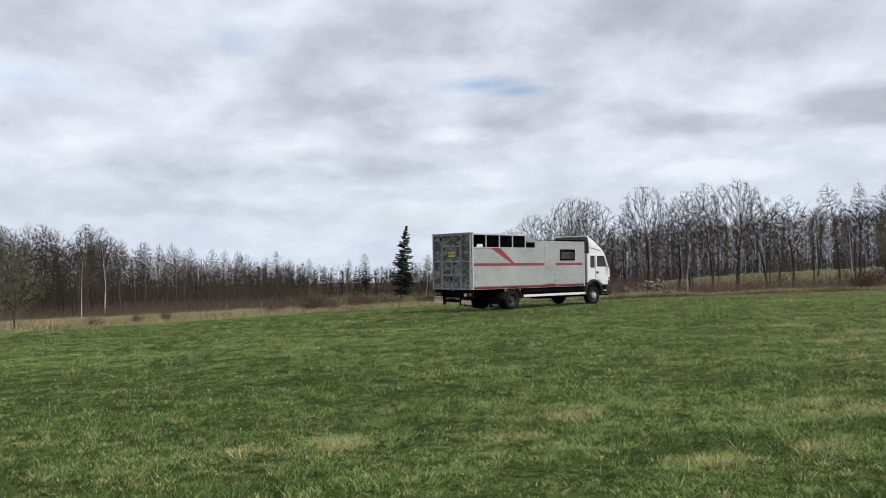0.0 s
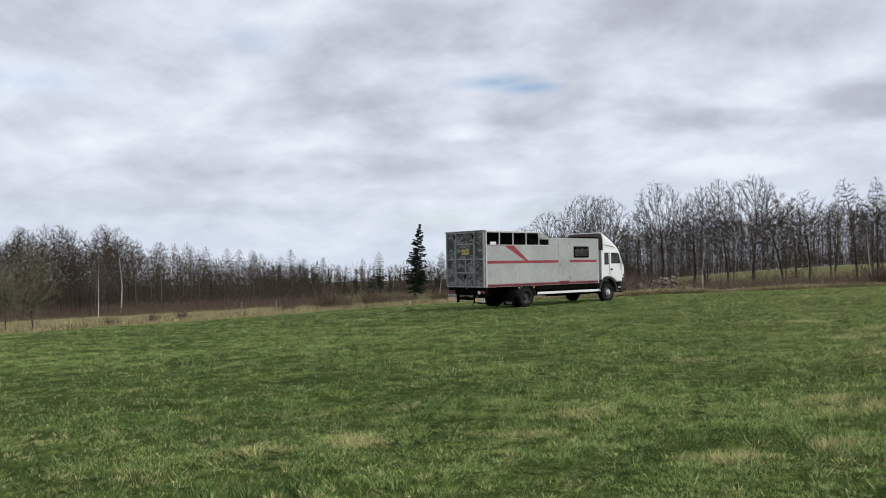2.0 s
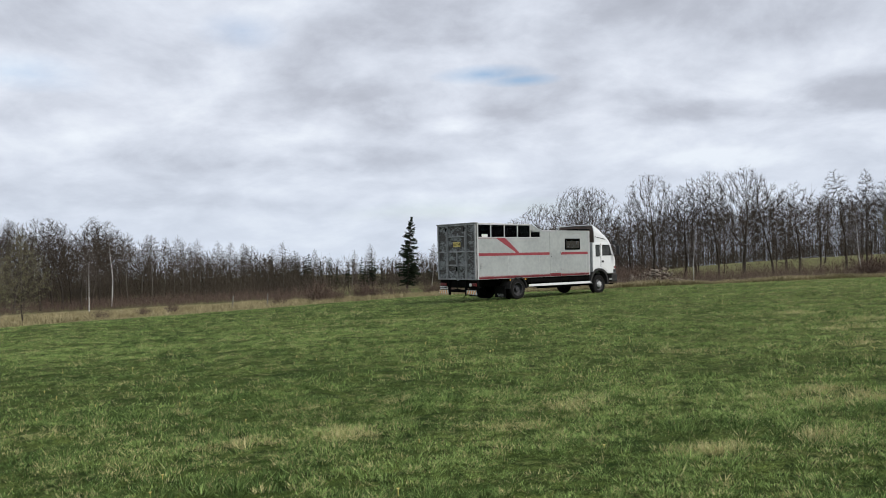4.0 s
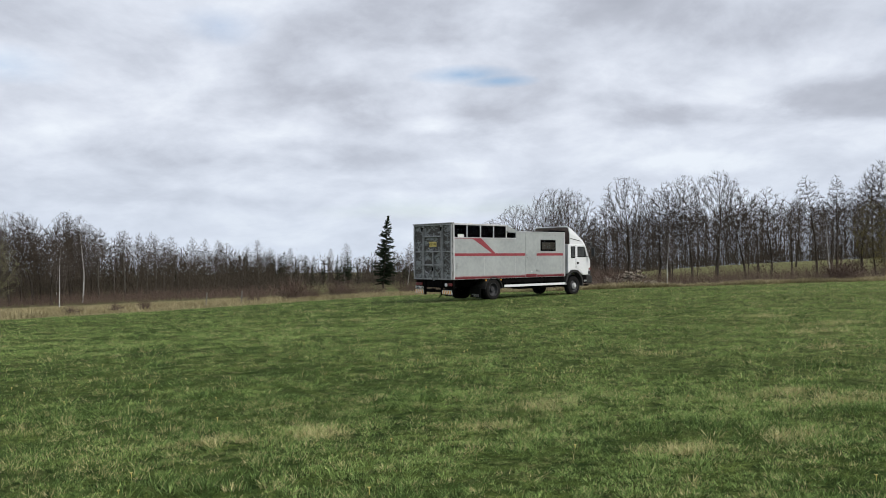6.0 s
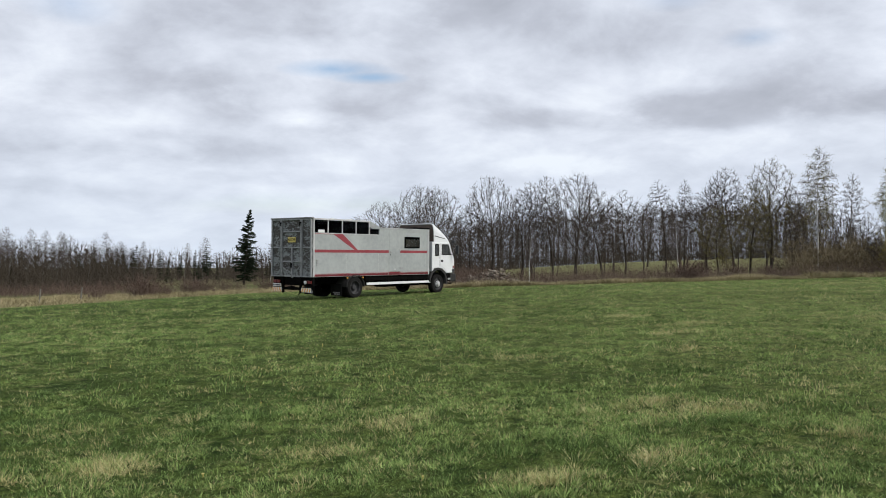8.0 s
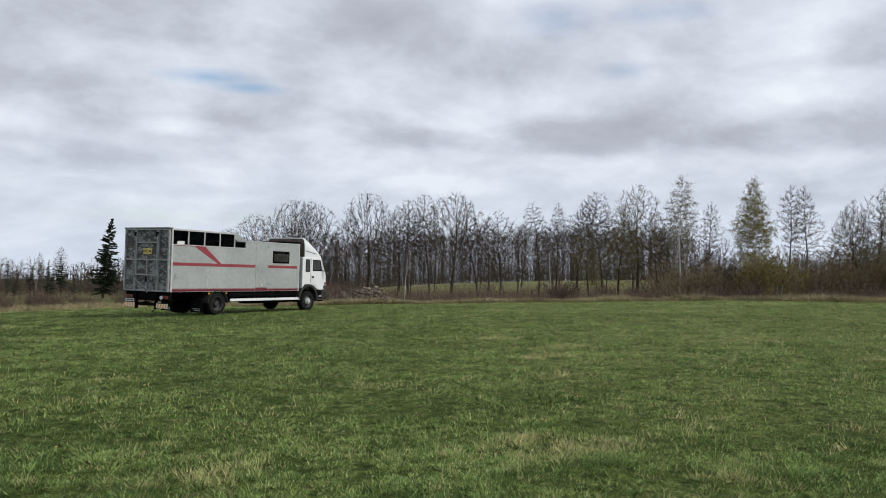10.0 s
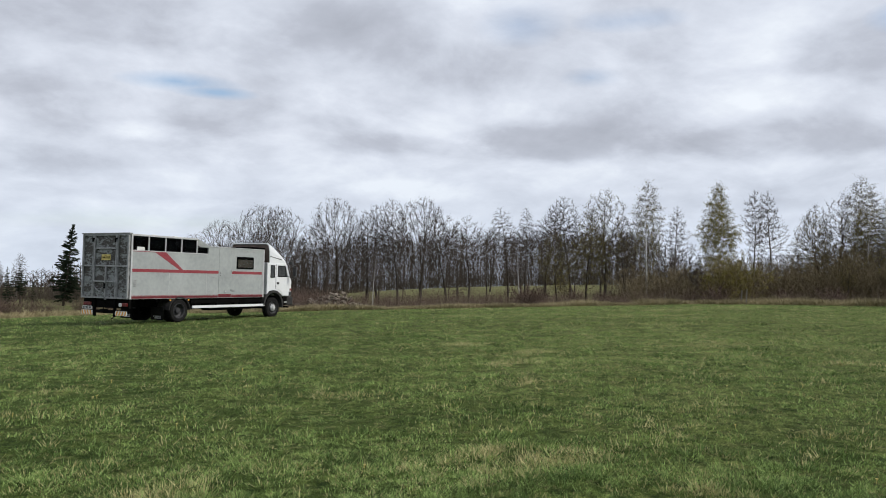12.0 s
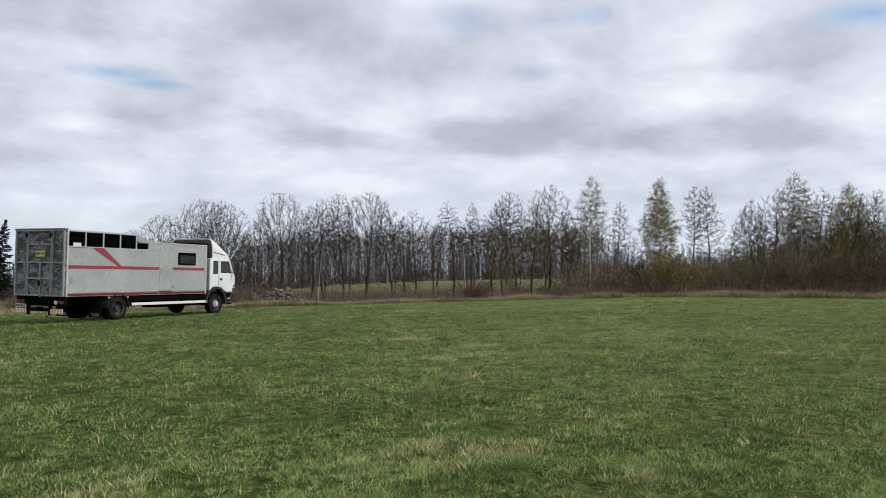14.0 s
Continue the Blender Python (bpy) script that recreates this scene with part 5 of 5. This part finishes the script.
def sallow_mesh(seed, buds):
    """A broad leafless bush, 4 m tall: stems from one stool that fork twice into a close dome of twigs. Gives twigs and leaves."""
    rng = np.random.default_rng(seed)
    twigs, leaf = Sticks(), Sticks()
    m = 46
    foot = np.stack([rng.normal(0, 0.45, m), rng.normal(0, 0.45, m), np.full(m, -0.05)], -1)
    way = unit(np.stack([rng.normal(0, 0.42, m), rng.normal(0, 0.42, m), np.ones(m)], -1))
    tall = rng.uniform(2.0, 4.1, m)
    top = foot + way * tall[:, None]
    twigs.spikes(foot, top, 0.022)
    b, t, h = foot, top, tall
    for per, lo, reach, thin, spread in ((13, 0.06, 0.36, 0.013, 0.55), (9, 0.1, 0.5, 0.010, 0.7)):
        b, t, h = np.repeat(b, per, 0), np.repeat(t, per, 0), np.repeat(h, per)
        s = b + (t - b) * rng.uniform(lo, 0.97, (len(b), 1))
        w = unit(unit(t - b) + rng.normal(0, spread, b.shape) + [0, 0, 0.12])
        h = h * reach * rng.uniform(0.4, 1.1, len(b))
        b, t = s, s + w * h[:, None]
        twigs.slivers(b, t, thin, rng)
    if buds:
        pick = rng.integers(0, len(b), buds)
        p = b[pick] + (t[pick] - b[pick]) * rng.uniform(0.2, 1, (buds, 1))
        leaf.slivers(p, p + unit(rng.normal(size=p.shape)) * 0.09, 0.035, rng)
    return twigs.mesh("sallow_bush", TWIG_OLIVE), leaf.mesh("leaves", BUDS) if buds else None


SALLOWS = [sallow_mesh(80 + i, 0) for i in range(3)] + [sallow_mesh(90, 5000)]
for az, r, s, budding in ((35.6, 72, 0.8, 0), (37.4, 74, 0.9, 0), (38.8, 73, 0.75, 0), (40.3, 75, 0.7, 0), (41.6, 71, 0.92, 1), (42.4, 71.5, 1.0, 1), (43.4, 75, 0.72, 0), (44.4, 77, 0.8, 0),
                          (45.3, 74, 0.86, 0), (46.3, 78, 1.0, 0), (47.0, 74, 0.9, 0), (48.0, 77, 1.12, 0), (48.7, 75, 1.0, 0), (49.5, 79, 1.2, 0), (50.1, 74, 1.05, 0), (50.9, 78, 1.2, 0), (51.7, 75, 1.1, 0), (52.4, 78, 1.25, 1), (53.2, 75, 1.1, 0),
                          (54.2, 78, 1.2, 0), (55.2, 76, 1.1, 0), (56.4, 78, 1.2, 0), (57.8, 76, 1.1, 0)):
    twigs, leaves = SALLOWS[3 if budding else int(rng.integers(0, 3))]
    x, y, z = at(az, r)
    ob = tagged(new("sallow_bush", twigs), "broad sallow bush just coming into yellow-green leaf" if budding else "broad leafless olive-brown sallow bush before the wood", "bush", "sallow bushes before the wood")
    ob.matrix_basis = Matrix.Translation((x, y, z)) @ pose(0, 0, 0, 0, 0, rng.uniform(0, 360)) @ Matrix.Diagonal((s * 1.15, s * 1.15, s, 1))
    if leaves:
        new("leaves", leaves).parent = ob


def far_wood(rng):
    sticks = Sticks()
    count = 4200
    az = rng.uniform(-50, 70, count)
    r = np.where((az > 8) & (az < 50), rng.uniform(160, 215, count), rng.uniform(138, 215, count))
    x, y = r * np.sin(np.radians(az)), r * np.cos(np.radians(az))
    base = np.stack([x, y, height(x, y) - 0.1], -1)
    el = np.interp(az, SKY_AZ, SKY_EL) - 0.35 - rng.uniform(0, 1.4, count)
    tall = np.clip(EYE + r * np.tan(np.radians(el)) - base[:, 2], 3, 13)
    tip = base + np.stack([rng.normal(0, 0.3, count), rng.normal(0, 0.3, count), tall], -1)
    sticks.spikes(base, tip, 0.06)
    per = 24
    b, t, h = np.repeat(base, per, 0), np.repeat(tip, per, 0), np.repeat(tall, per)
    k = rng.uniform(0.02, 0.97, (len(b), 1))
    s = b + (t - b) * k
    w = unit(rng.normal(0, 1, b.shape) * [1, 1, 0.3] + [0, 0, 0.9])
    sticks.slivers(s, s + w * (h * rng.uniform(0.1, 0.24, len(b)))[:, None], 0.06, rng)
    return sticks


tagged(new("far_wood", far_wood(rng).mesh("far_wood", TWIG)), "distant grey-brown leafless woodland", "woods", kind="stuff")


# straw patches and rank tufts of the pasture: x, y, half-width, half-depth, amount
DRY = [(1.35, 8.3, 0.42, 0.28, 1.0), (4.3, 8.4, 0.60, 0.40, 1.0), (3.25, 6.65, 0.32, 0.25, 0.9), (-0.9, 7.3, 0.35, 0.25, 0.8), (-1.7, 7.05, 0.35, 0.22, 0.7), (-1.7, 8.8, 0.3, 0.25, 0.5), (-4.3, 8.0, 0.35, 0.3, 0.6),
       (0.6, 7.4, 0.22, 0.2, 0.5), (1.05, 12.2, 0.42, 0.35, 0.8), (3.6, 12.4, 0.45, 0.35, 0.6), (4.4, 9.7, 0.4, 0.3, 0.5), (2.05, 6.3, 0.36, 0.22, 0.7), (6.2, 9.0, 0.45, 0.35, 0.8), (6.7, 12.6, 0.6, 0.45, 0.7),
       (8.6, 16.6, 0.9, 0.6, 0.7), (7.6, 15.0, 0.8, 0.6, 0.6), (0.0, 14.2, 0.5, 0.4, 0.5), (-1.8, 11.1, 0.35, 0.3, 0.4), (2.8, 13.0, 0.5, 0.4, 0.4), (5.0, 7.0, 0.4, 0.3, 0.7), (7.8, 9.9, 0.4, 0.3, 0.6),
       (7.6, 8.0, 0.4, 0.3, 0.7), (5.5, 12.5, 0.5, 0.35, 0.5), (13.8, 12.6, 0.7, 0.5, 0.6), (3.4, 7.9, 0.25, 0.2, 0.6), (0.0, 12.4, 0.35, 0.3, 0.5)]
FAR_DRY = [(-2.2, 22.3, 1.2, 0.8, 0.5), (8.4, 19.1, 0.9, 0.8, 0.5), (14, 17, 1.8, 0.8, 0.45), (18, 24, 2.4, 1.0, 0.45), (22, 30, 3, 1.4, 0.45), (16, 33, 3, 1.2, 0.4), (27, 36, 3.5, 1.8, 0.5), (20, 44, 4, 1.6, 0.4),
           (35, 40, 4, 2, 0.45), (30, 48, 5, 2, 0.4), (9, 40, 3.5, 1.2, 0.35), (-4, 29, 3, 1.0, 0.45), (3, 27, 2, 0.8, 0.35)]
RANK = [(2.65, 6.9, 0.52, 0.30), (1.0, 6.7, 0.3, 0.2), (-3.3, 10.7, 0.6, 0.3), (7.1, 20.8, 1.1, 0.4), (-4.0, 8.7, 0.5, 0.3), (-0.2, 8.4, 0.4, 0.3), (3.2, 16.6, 1.2, 0.4), (9.9, 28.5, 1.4, 0.7), (3.1, 9.9, 0.45, 0.3),
        (11.0, 10.9, 0.7, 0.4), (6.4, 7.4, 0.5, 0.3), (12.9, 19.3, 0.8, 0.4), (7.1, 7.4, 0.4, 0.3), (5.6, 7.8, 0.4, 0.3), (0.3, 31, 3.0, 0.7), (13, 31, 2.4, 0.8)]


def blades(rng, x, y, tall, wide, lean, out=None):
    """Single blades, each a thin triangle that leans over. out: the way (in radians) that a tuft's blade leans."""
    m = len(x)
    z = height(x, y) + 0.035 * np.clip(waves(x * 1.5 + 2, y * 1.9) - 0.35, 0, 1)
    a = rng.uniform(0, math.tau, m)
    u = np.stack([np.cos(a), np.sin(a), np.zeros(m)], -1)
    b = rng.uniform(0, math.tau, m) if out is None else out
    d = np.stack([np.cos(b), np.sin(b), np.zeros(m)], -1) * (lean * rng.uniform(0.1, 1.0, m) * tall)[:, None]
    p = np.stack([x, y, z - 0.01], -1)
    tip = p + d + np.stack([0 * x, 0 * x, tall], -1)
    v = np.stack([p - u * wide[:, None], p + u * wide[:, None], tip], 1).reshape(-1, 3)
    return v, np.arange(3 * m).reshape(m, 3)


def patch_amount(x, y, patches):
    s = np.zeros(len(x))
    for px, py, hw, hd, *k in patches:
        s = np.maximum(s, (k[0] if k else 1.0) * np.exp(-((x - px) / hw) ** 2 - ((y - py) / hd) ** 2))
    return s


def waves(x, y):
    """A cheap uneven field from 0 to 1, at two sizes."""
    a = np.sin(x * 0.9 + 1.3 * np.sin(y * 0.7)) * np.cos(y * 1.1 + 1.1 * np.sin(x * 0.5 + 2))
    b = np.sin(x * 3.7 + 2 * np.sin(y * 2.9)) * np.cos(y * 4.3 + 1.7 * np.sin(x * 3.1 + 1))
    return 0.5 + 0.3 * a + 0.2 * b


def scatter(rng, count, r0, r1, a0=-35, a1=63):
    az = np.radians(rng.uniform(a0, a1, count))
    r = np.sqrt(rng.uniform(r0 ** 2, r1 ** 2, count))
    return r * np.sin(az), r * np.cos(az)


def build_grass():
    rng = np.random.default_rng(21)
    green, lush, dry = [], [], []
    def grow(cx, cy, per, tall, wide, size, lean):
        """Blades round each tuft's middle."""
        straw = 1.4 * np.maximum(patch_amount(cx, cy, DRY), patch_amount(cx, cy, FAR_DRY)) * np.clip(0.3 + (waves(cx * 4.1, cy * 4.7) - 0.38) * 3.2, 0.0, 1.2)
        w = waves(cx * 1.9, cy * 2.3)
        rank = np.maximum(patch_amount(cx, cy, RANK), np.clip((waves(cx * 2.1 + 3, cy * 3.1 + 7) - 0.62) * 6, 0, 0.8)) * (1 - np.minimum(1, straw))
        right = np.clip((np.degrees(np.arctan2(cx, cy)) + 5) / 50, 0, 1) * np.clip((np.hypot(cx, cy) - 6) / 14, 0, 1)
        high = tall * (0.50 + 0.7 * w + 0.7 * rank + 0.9 * np.minimum(1, straw)) * rng.uniform(0.5, 1.6, len(cx))
        share = np.clip(0.055 + 0.35 * (waves(cx * 1.3 + 9, cy * 1.7 + 4) - 0.40) + 1.0 * straw - 0.3 * rank + 0.09 * right + rng.normal(0, 0.10, len(cx)), 0.02, 0.92)
        share = np.where(rng.uniform(0, 1, len(cx)) < 0.08, np.maximum(share, 0.7), share * 0.8)
        west = np.clip((2.2 - cx) / 5, 0, 1) * np.clip((16 - cy) / 8, 0, 1)
        patchy = 3.2 + 4.0 * np.clip((np.hypot(cx, cy) - 10) / 15, 0, 1)
        mottle = 0.5 * waves(cx * 0.9 + 5, cy * 1.1 + 2) + 0.5 * waves(cx * 2.1 + 1, cy * 2.3 + 8)
        mottle += 0.40 * np.clip((np.hypot(cx, cy) - 12) / 12, 0, 1) * (waves(cx * 0.36 + 2, cy * 0.30 + 6) - mottle)
        deep = np.where(rng.uniform(0, 1, len(cx)) < np.clip(0.24 - 0.12 * np.clip((np.hypot(cx, cy) - 16) / 15, 0, 1) + 0.50 * west + patchy * (0.47 - mottle), 0.02, 0.92) + 0.6 * rank, 0.84, 0.05 + 0.12 * west)
        out = rng.uniform(0, math.tau, len(cx) * per)
        k = np.repeat(np.arange(len(cx)), per)
        rad = size * np.sqrt(rng.uniform(0, 1, len(k)))
        x, y = cx[k] + rad * np.cos(out), cy[k] + rad * np.sin(out)
        t = high[k] * rng.uniform(0.55, 1.2, len(k)) * (1.25 - 0.7 * rad / size)
        is_dry = rng.uniform(0, 1, len(k)) < share[k]
        is_lush = ~is_dry & (rng.uniform(0, 1, len(k)) < deep[k])
        for mask, bag, f in ((~is_dry & ~is_lush, green, 1.0), (is_lush, lush, 0.85), (is_dry, dry, 0.85)):
            n = int(mask.sum())
            bag.append(blades(rng, x[mask], y[mask], t[mask], wide * rng.uniform(0.6, 1.4, n), lean * f, out[mask] + rng.normal(0, 0.6, n)))

    # close turf of small tufts, coarser and wider apart the farther it lies from the walk
    for tufts, per, r0, r1, fade, tall, wide, size, lean in ((13500, 36, 3.5, 10.5, 1.5, 0.044, 0.0025, 0.085, 1.7), (37000, 18, 8.5, 28, 10, 0.047, 0.0038, 0.115, 1.6), (46000, 10, 14, 67, 0.1, 0.052, 0.0086, 0.22, 1.4)):
        cx, cy = scatter(rng, tufts, r0, r1)
        d = np.hypot(cx, cy)
        ok = (d < field_edge(cx, cy)) & (rng.uniform(0, 1, tufts) < np.clip((r1 - d) / fade, 0, 1)) & (rng.uniform(0, 1, tufts) < np.clip((d - r0) / (10 if r0 > 10 else 1), 0.05, 1))
        ok &= rng.uniform(0, 1, tufts) < np.clip(0.55 + (waves(cx * 3.3 + 1, cy * 3.9 + 5) - 0.33) * 2.2, 0.3, 1)
        grow(cx[ok], cy[ok], per, tall, wide, size, lean)
    for bag, name, mat, label in ((lush, "rank_grass", RANK_GRASS, "rank dark green tufts in the pasture"), (green, "grass", GRASS, "short uneven green pasture grass"), (dry, "dry_grass", STRAW, "bleached straw among the green grass")):
        n, vs, fs = 0, [], []
        for v, f in bag:
            vs.append(v)
            fs.append(f + n)
            n += len(v)
        tagged(new(name, mesh_from(name, np.concatenate(vs), np.concatenate(fs), mat)), label, "grass", kind="stuff")
    # bleached tussocks beyond the mown edge
    tufts, per = 9500, 12
    az = rng.uniform(-42, 62, tufts)
    deep = np.interp(az, [-45, -8, 3, 12, 60], [48, 34, 5, 1.8, 2.5])
    r = np.interp(az, EDGE_AZ, EDGE_R) - 0.6 + rng.uniform(0, 1, tufts) ** 1.2 * deep
    cx, cy = r * np.sin(np.radians(az)), r * np.cos(np.radians(az))
    big = (0.15 + 1.2 * waves(cx * 0.8, cy * 0.35)) * np.interp(az, [-42, 28, 40], [1, 1, 1.5]) * rng.uniform(0.4, 1.5, tufts)
    k = np.repeat(np.arange(tufts), per)
    out = rng.uniform(0, math.tau, len(k))
    rad = 0.30 * np.sqrt(rng.uniform(0, 1, len(k)))
    x, y = cx[k] + rad * np.cos(out), cy[k] + rad * np.sin(out)
    v, f = blades(rng, x, y, 0.28 * big[k] * rng.uniform(0.4, 1.2, len(k)), np.full(len(k), 0.026), 1.5, out)
    tagged(new("meadow_grass", mesh_from("meadow_grass", v, f, DEAD)), "bleached dead tussock grass beyond the mown edge", "grass", kind="stuff")


build_grass()


# ---- stones and posts ----
def stone_mesh(seed):
    bm = bmesh.new()
    bmesh.ops.create_icosphere(bm, subdivisions=1, radius=0.5)
    for v in bm.verts:
        v.co *= 0.8 + 0.7 * noise.noise(v.co * 1.9 + Vector((seed * 3.1, 0, 0))) + 0.12 * noise.noise(v.co * 5 + Vector((0, seed, 0)))
        v.co.z *= 0.72
    me = bpy.data.meshes.new("stone")
    bm.to_mesh(me)
    bm.free()
    me.materials.append(STONE)
    return me


STONES = [stone_mesh(i) for i in range(6)]
rng = np.random.default_rng(8)


def stone_heap(az, r, half, depth, tall, count):
    heap = new("stone_heap", None)
    tagged(heap, "low heap of cleared field stones at the pasture's edge", "stones")
    x, y, z = at(az, r)
    heap.matrix_basis = Matrix.Translation((x, y, z)) @ pose(0, 0, 0, 0, 0, -az)
    for i in range(count):
        u, w = rng.normal(0, half * 0.45), rng.normal(0, depth * 0.45)
        h = tall * (math.exp(-((u - 0.3 * half) / half) ** 2 * 3) + 0.35 * math.exp(-((u + 0.5 * half) / half) ** 2 * 6)) * math.exp(-(w / depth) ** 2 * 2) * rng.uniform(0.0, 1.0)
        ob = new("stone", STONES[int(rng.integers(0, 6))])
        ob.parent = heap
        s = rng.uniform(0.14, 0.42)
        ob.matrix_basis = Matrix.Translation((u, w, h + 0.08)) @ pose(0, 0, 0, rng.uniform(0, 30), rng.uniform(0, 30), rng.uniform(0, 360)) @ Matrix.Diagonal((s * rng.uniform(0.9, 1.5), s, s * 0.8, 1))


stone_heap(14.2, 54, 2.9, 1.0, 1.1, 260)
stone_heap(11.2, 51, 1.0, 0.6, 0.45, 36)
for az, r, s in ((9.0, 52, 0.75), (9.6, 54, 0.4), (10.6, 55, 0.45), (42.6, 67.5, 0.5), (51, 68, 0.6)):
    x, y, z = at(az, r)
    ob = tagged(new("boulder", STONES[int(rng.integers(0, 6))]), "pale boulder lying in the dry grass", "stone", "single stones")
    ob.matrix_basis = Matrix.Translation((x, y, z + 0.12)) @ pose(0, 0, 0, 0, 0, rng.uniform(0, 360)) @ Matrix.Diagonal((s * 1.3, s, s * 0.75, 1))

for az, r, high in ((42.8, 65.5, 1.2), (42.5, 66, 1.1), (37.6, 66, 0.8), (8.0, 53, 0.8), (-15.6, 47, 0.8), (-13.2, 48, 0.8)):
    x, y, z = at(az, r)
    bm = rod((0, 0, -0.2), (0.02, 0, high), 0.035, 8)
    p = part("fence_post", bm, POST, None)
    tagged(p, "weathered grey wooden fence post in the grass", "post", "fence posts")
    p.matrix_basis = Matrix.Translation((x, y, z)) @ pose(0, 0, 0, 2, 3, 20)


def fallen_log(az, r, length, girth, turn, tilt, lift):
    """A dead trunk with a few broken branch stubs, lying at the wood's edge."""
    rng = np.random.default_rng(int(az * 10))
    x, y, z = at(az, r)
    stick = Sticks()
    line = bend((-length / 2, 0, 0), (1, 0, 0), length, 6, rng, 0.0, 0.06)
    stick.tube(line, np.linspace(girth, girth * 0.45, 7), 9)
    for k in (2, 3, 5):
        d = unit(np.array([0.5, rng.normal(0, 0.6), rng.uniform(0.3, 1)]))
        stick.tube([line[k], line[k] + d * 0.25, line[k] + d * rng.uniform(0.5, 0.9)], [girth * 0.4, girth * 0.3, girth * 0.12], 5)
    log = tagged(new("fallen_log", stick.mesh("fallen_log", BARK)), "dark dead trunk lying among brush at the wood's edge", "log", "dead wood")
    log.matrix_basis = Matrix.Translation((x, y, z + lift)) @ pose(0, 0, 0, 0, 0, turn) @ pose(0, 0, 0, 0, -tilt, 0)


for az, r, length, girth, turn, tilt, lift in ((42.9, 74, 4.2, 0.20, -38, 6, 0.45), (47.0, 75, 4.6, 0.22, -44, -3, 0.35)):
    fallen_log(az, r, length, girth, turn, tilt, lift)


def dandelions():
    """Small yellow flower heads on short stalks, too many and too small to tell apart."""
    rng = np.random.default_rng(77)
    bm = bmesh.new()
    x, y = scatter(rng, 60, 4.5, 16)
    for px, py, pz in zip(x, y, height(x, y)):
        h = rng.uniform(0.025, 0.05)
        bmesh.ops.create_cone(bm, cap_ends=True, segments=7, radius1=0.005, radius2=0.012, depth=0.01, matrix=Matrix.Translation((px, py, pz + h)))
        bmesh.ops.create_cone(bm, cap_ends=False, segments=4, radius1=0.003, radius2=0.003, depth=h, matrix=Matrix.Translation((px, py, pz + h / 2)))
    tagged(part("dandelions", bm, YELLOW), "scattered small yellow dandelion heads in the grass", "flowers", kind="stuff")


dandelions()
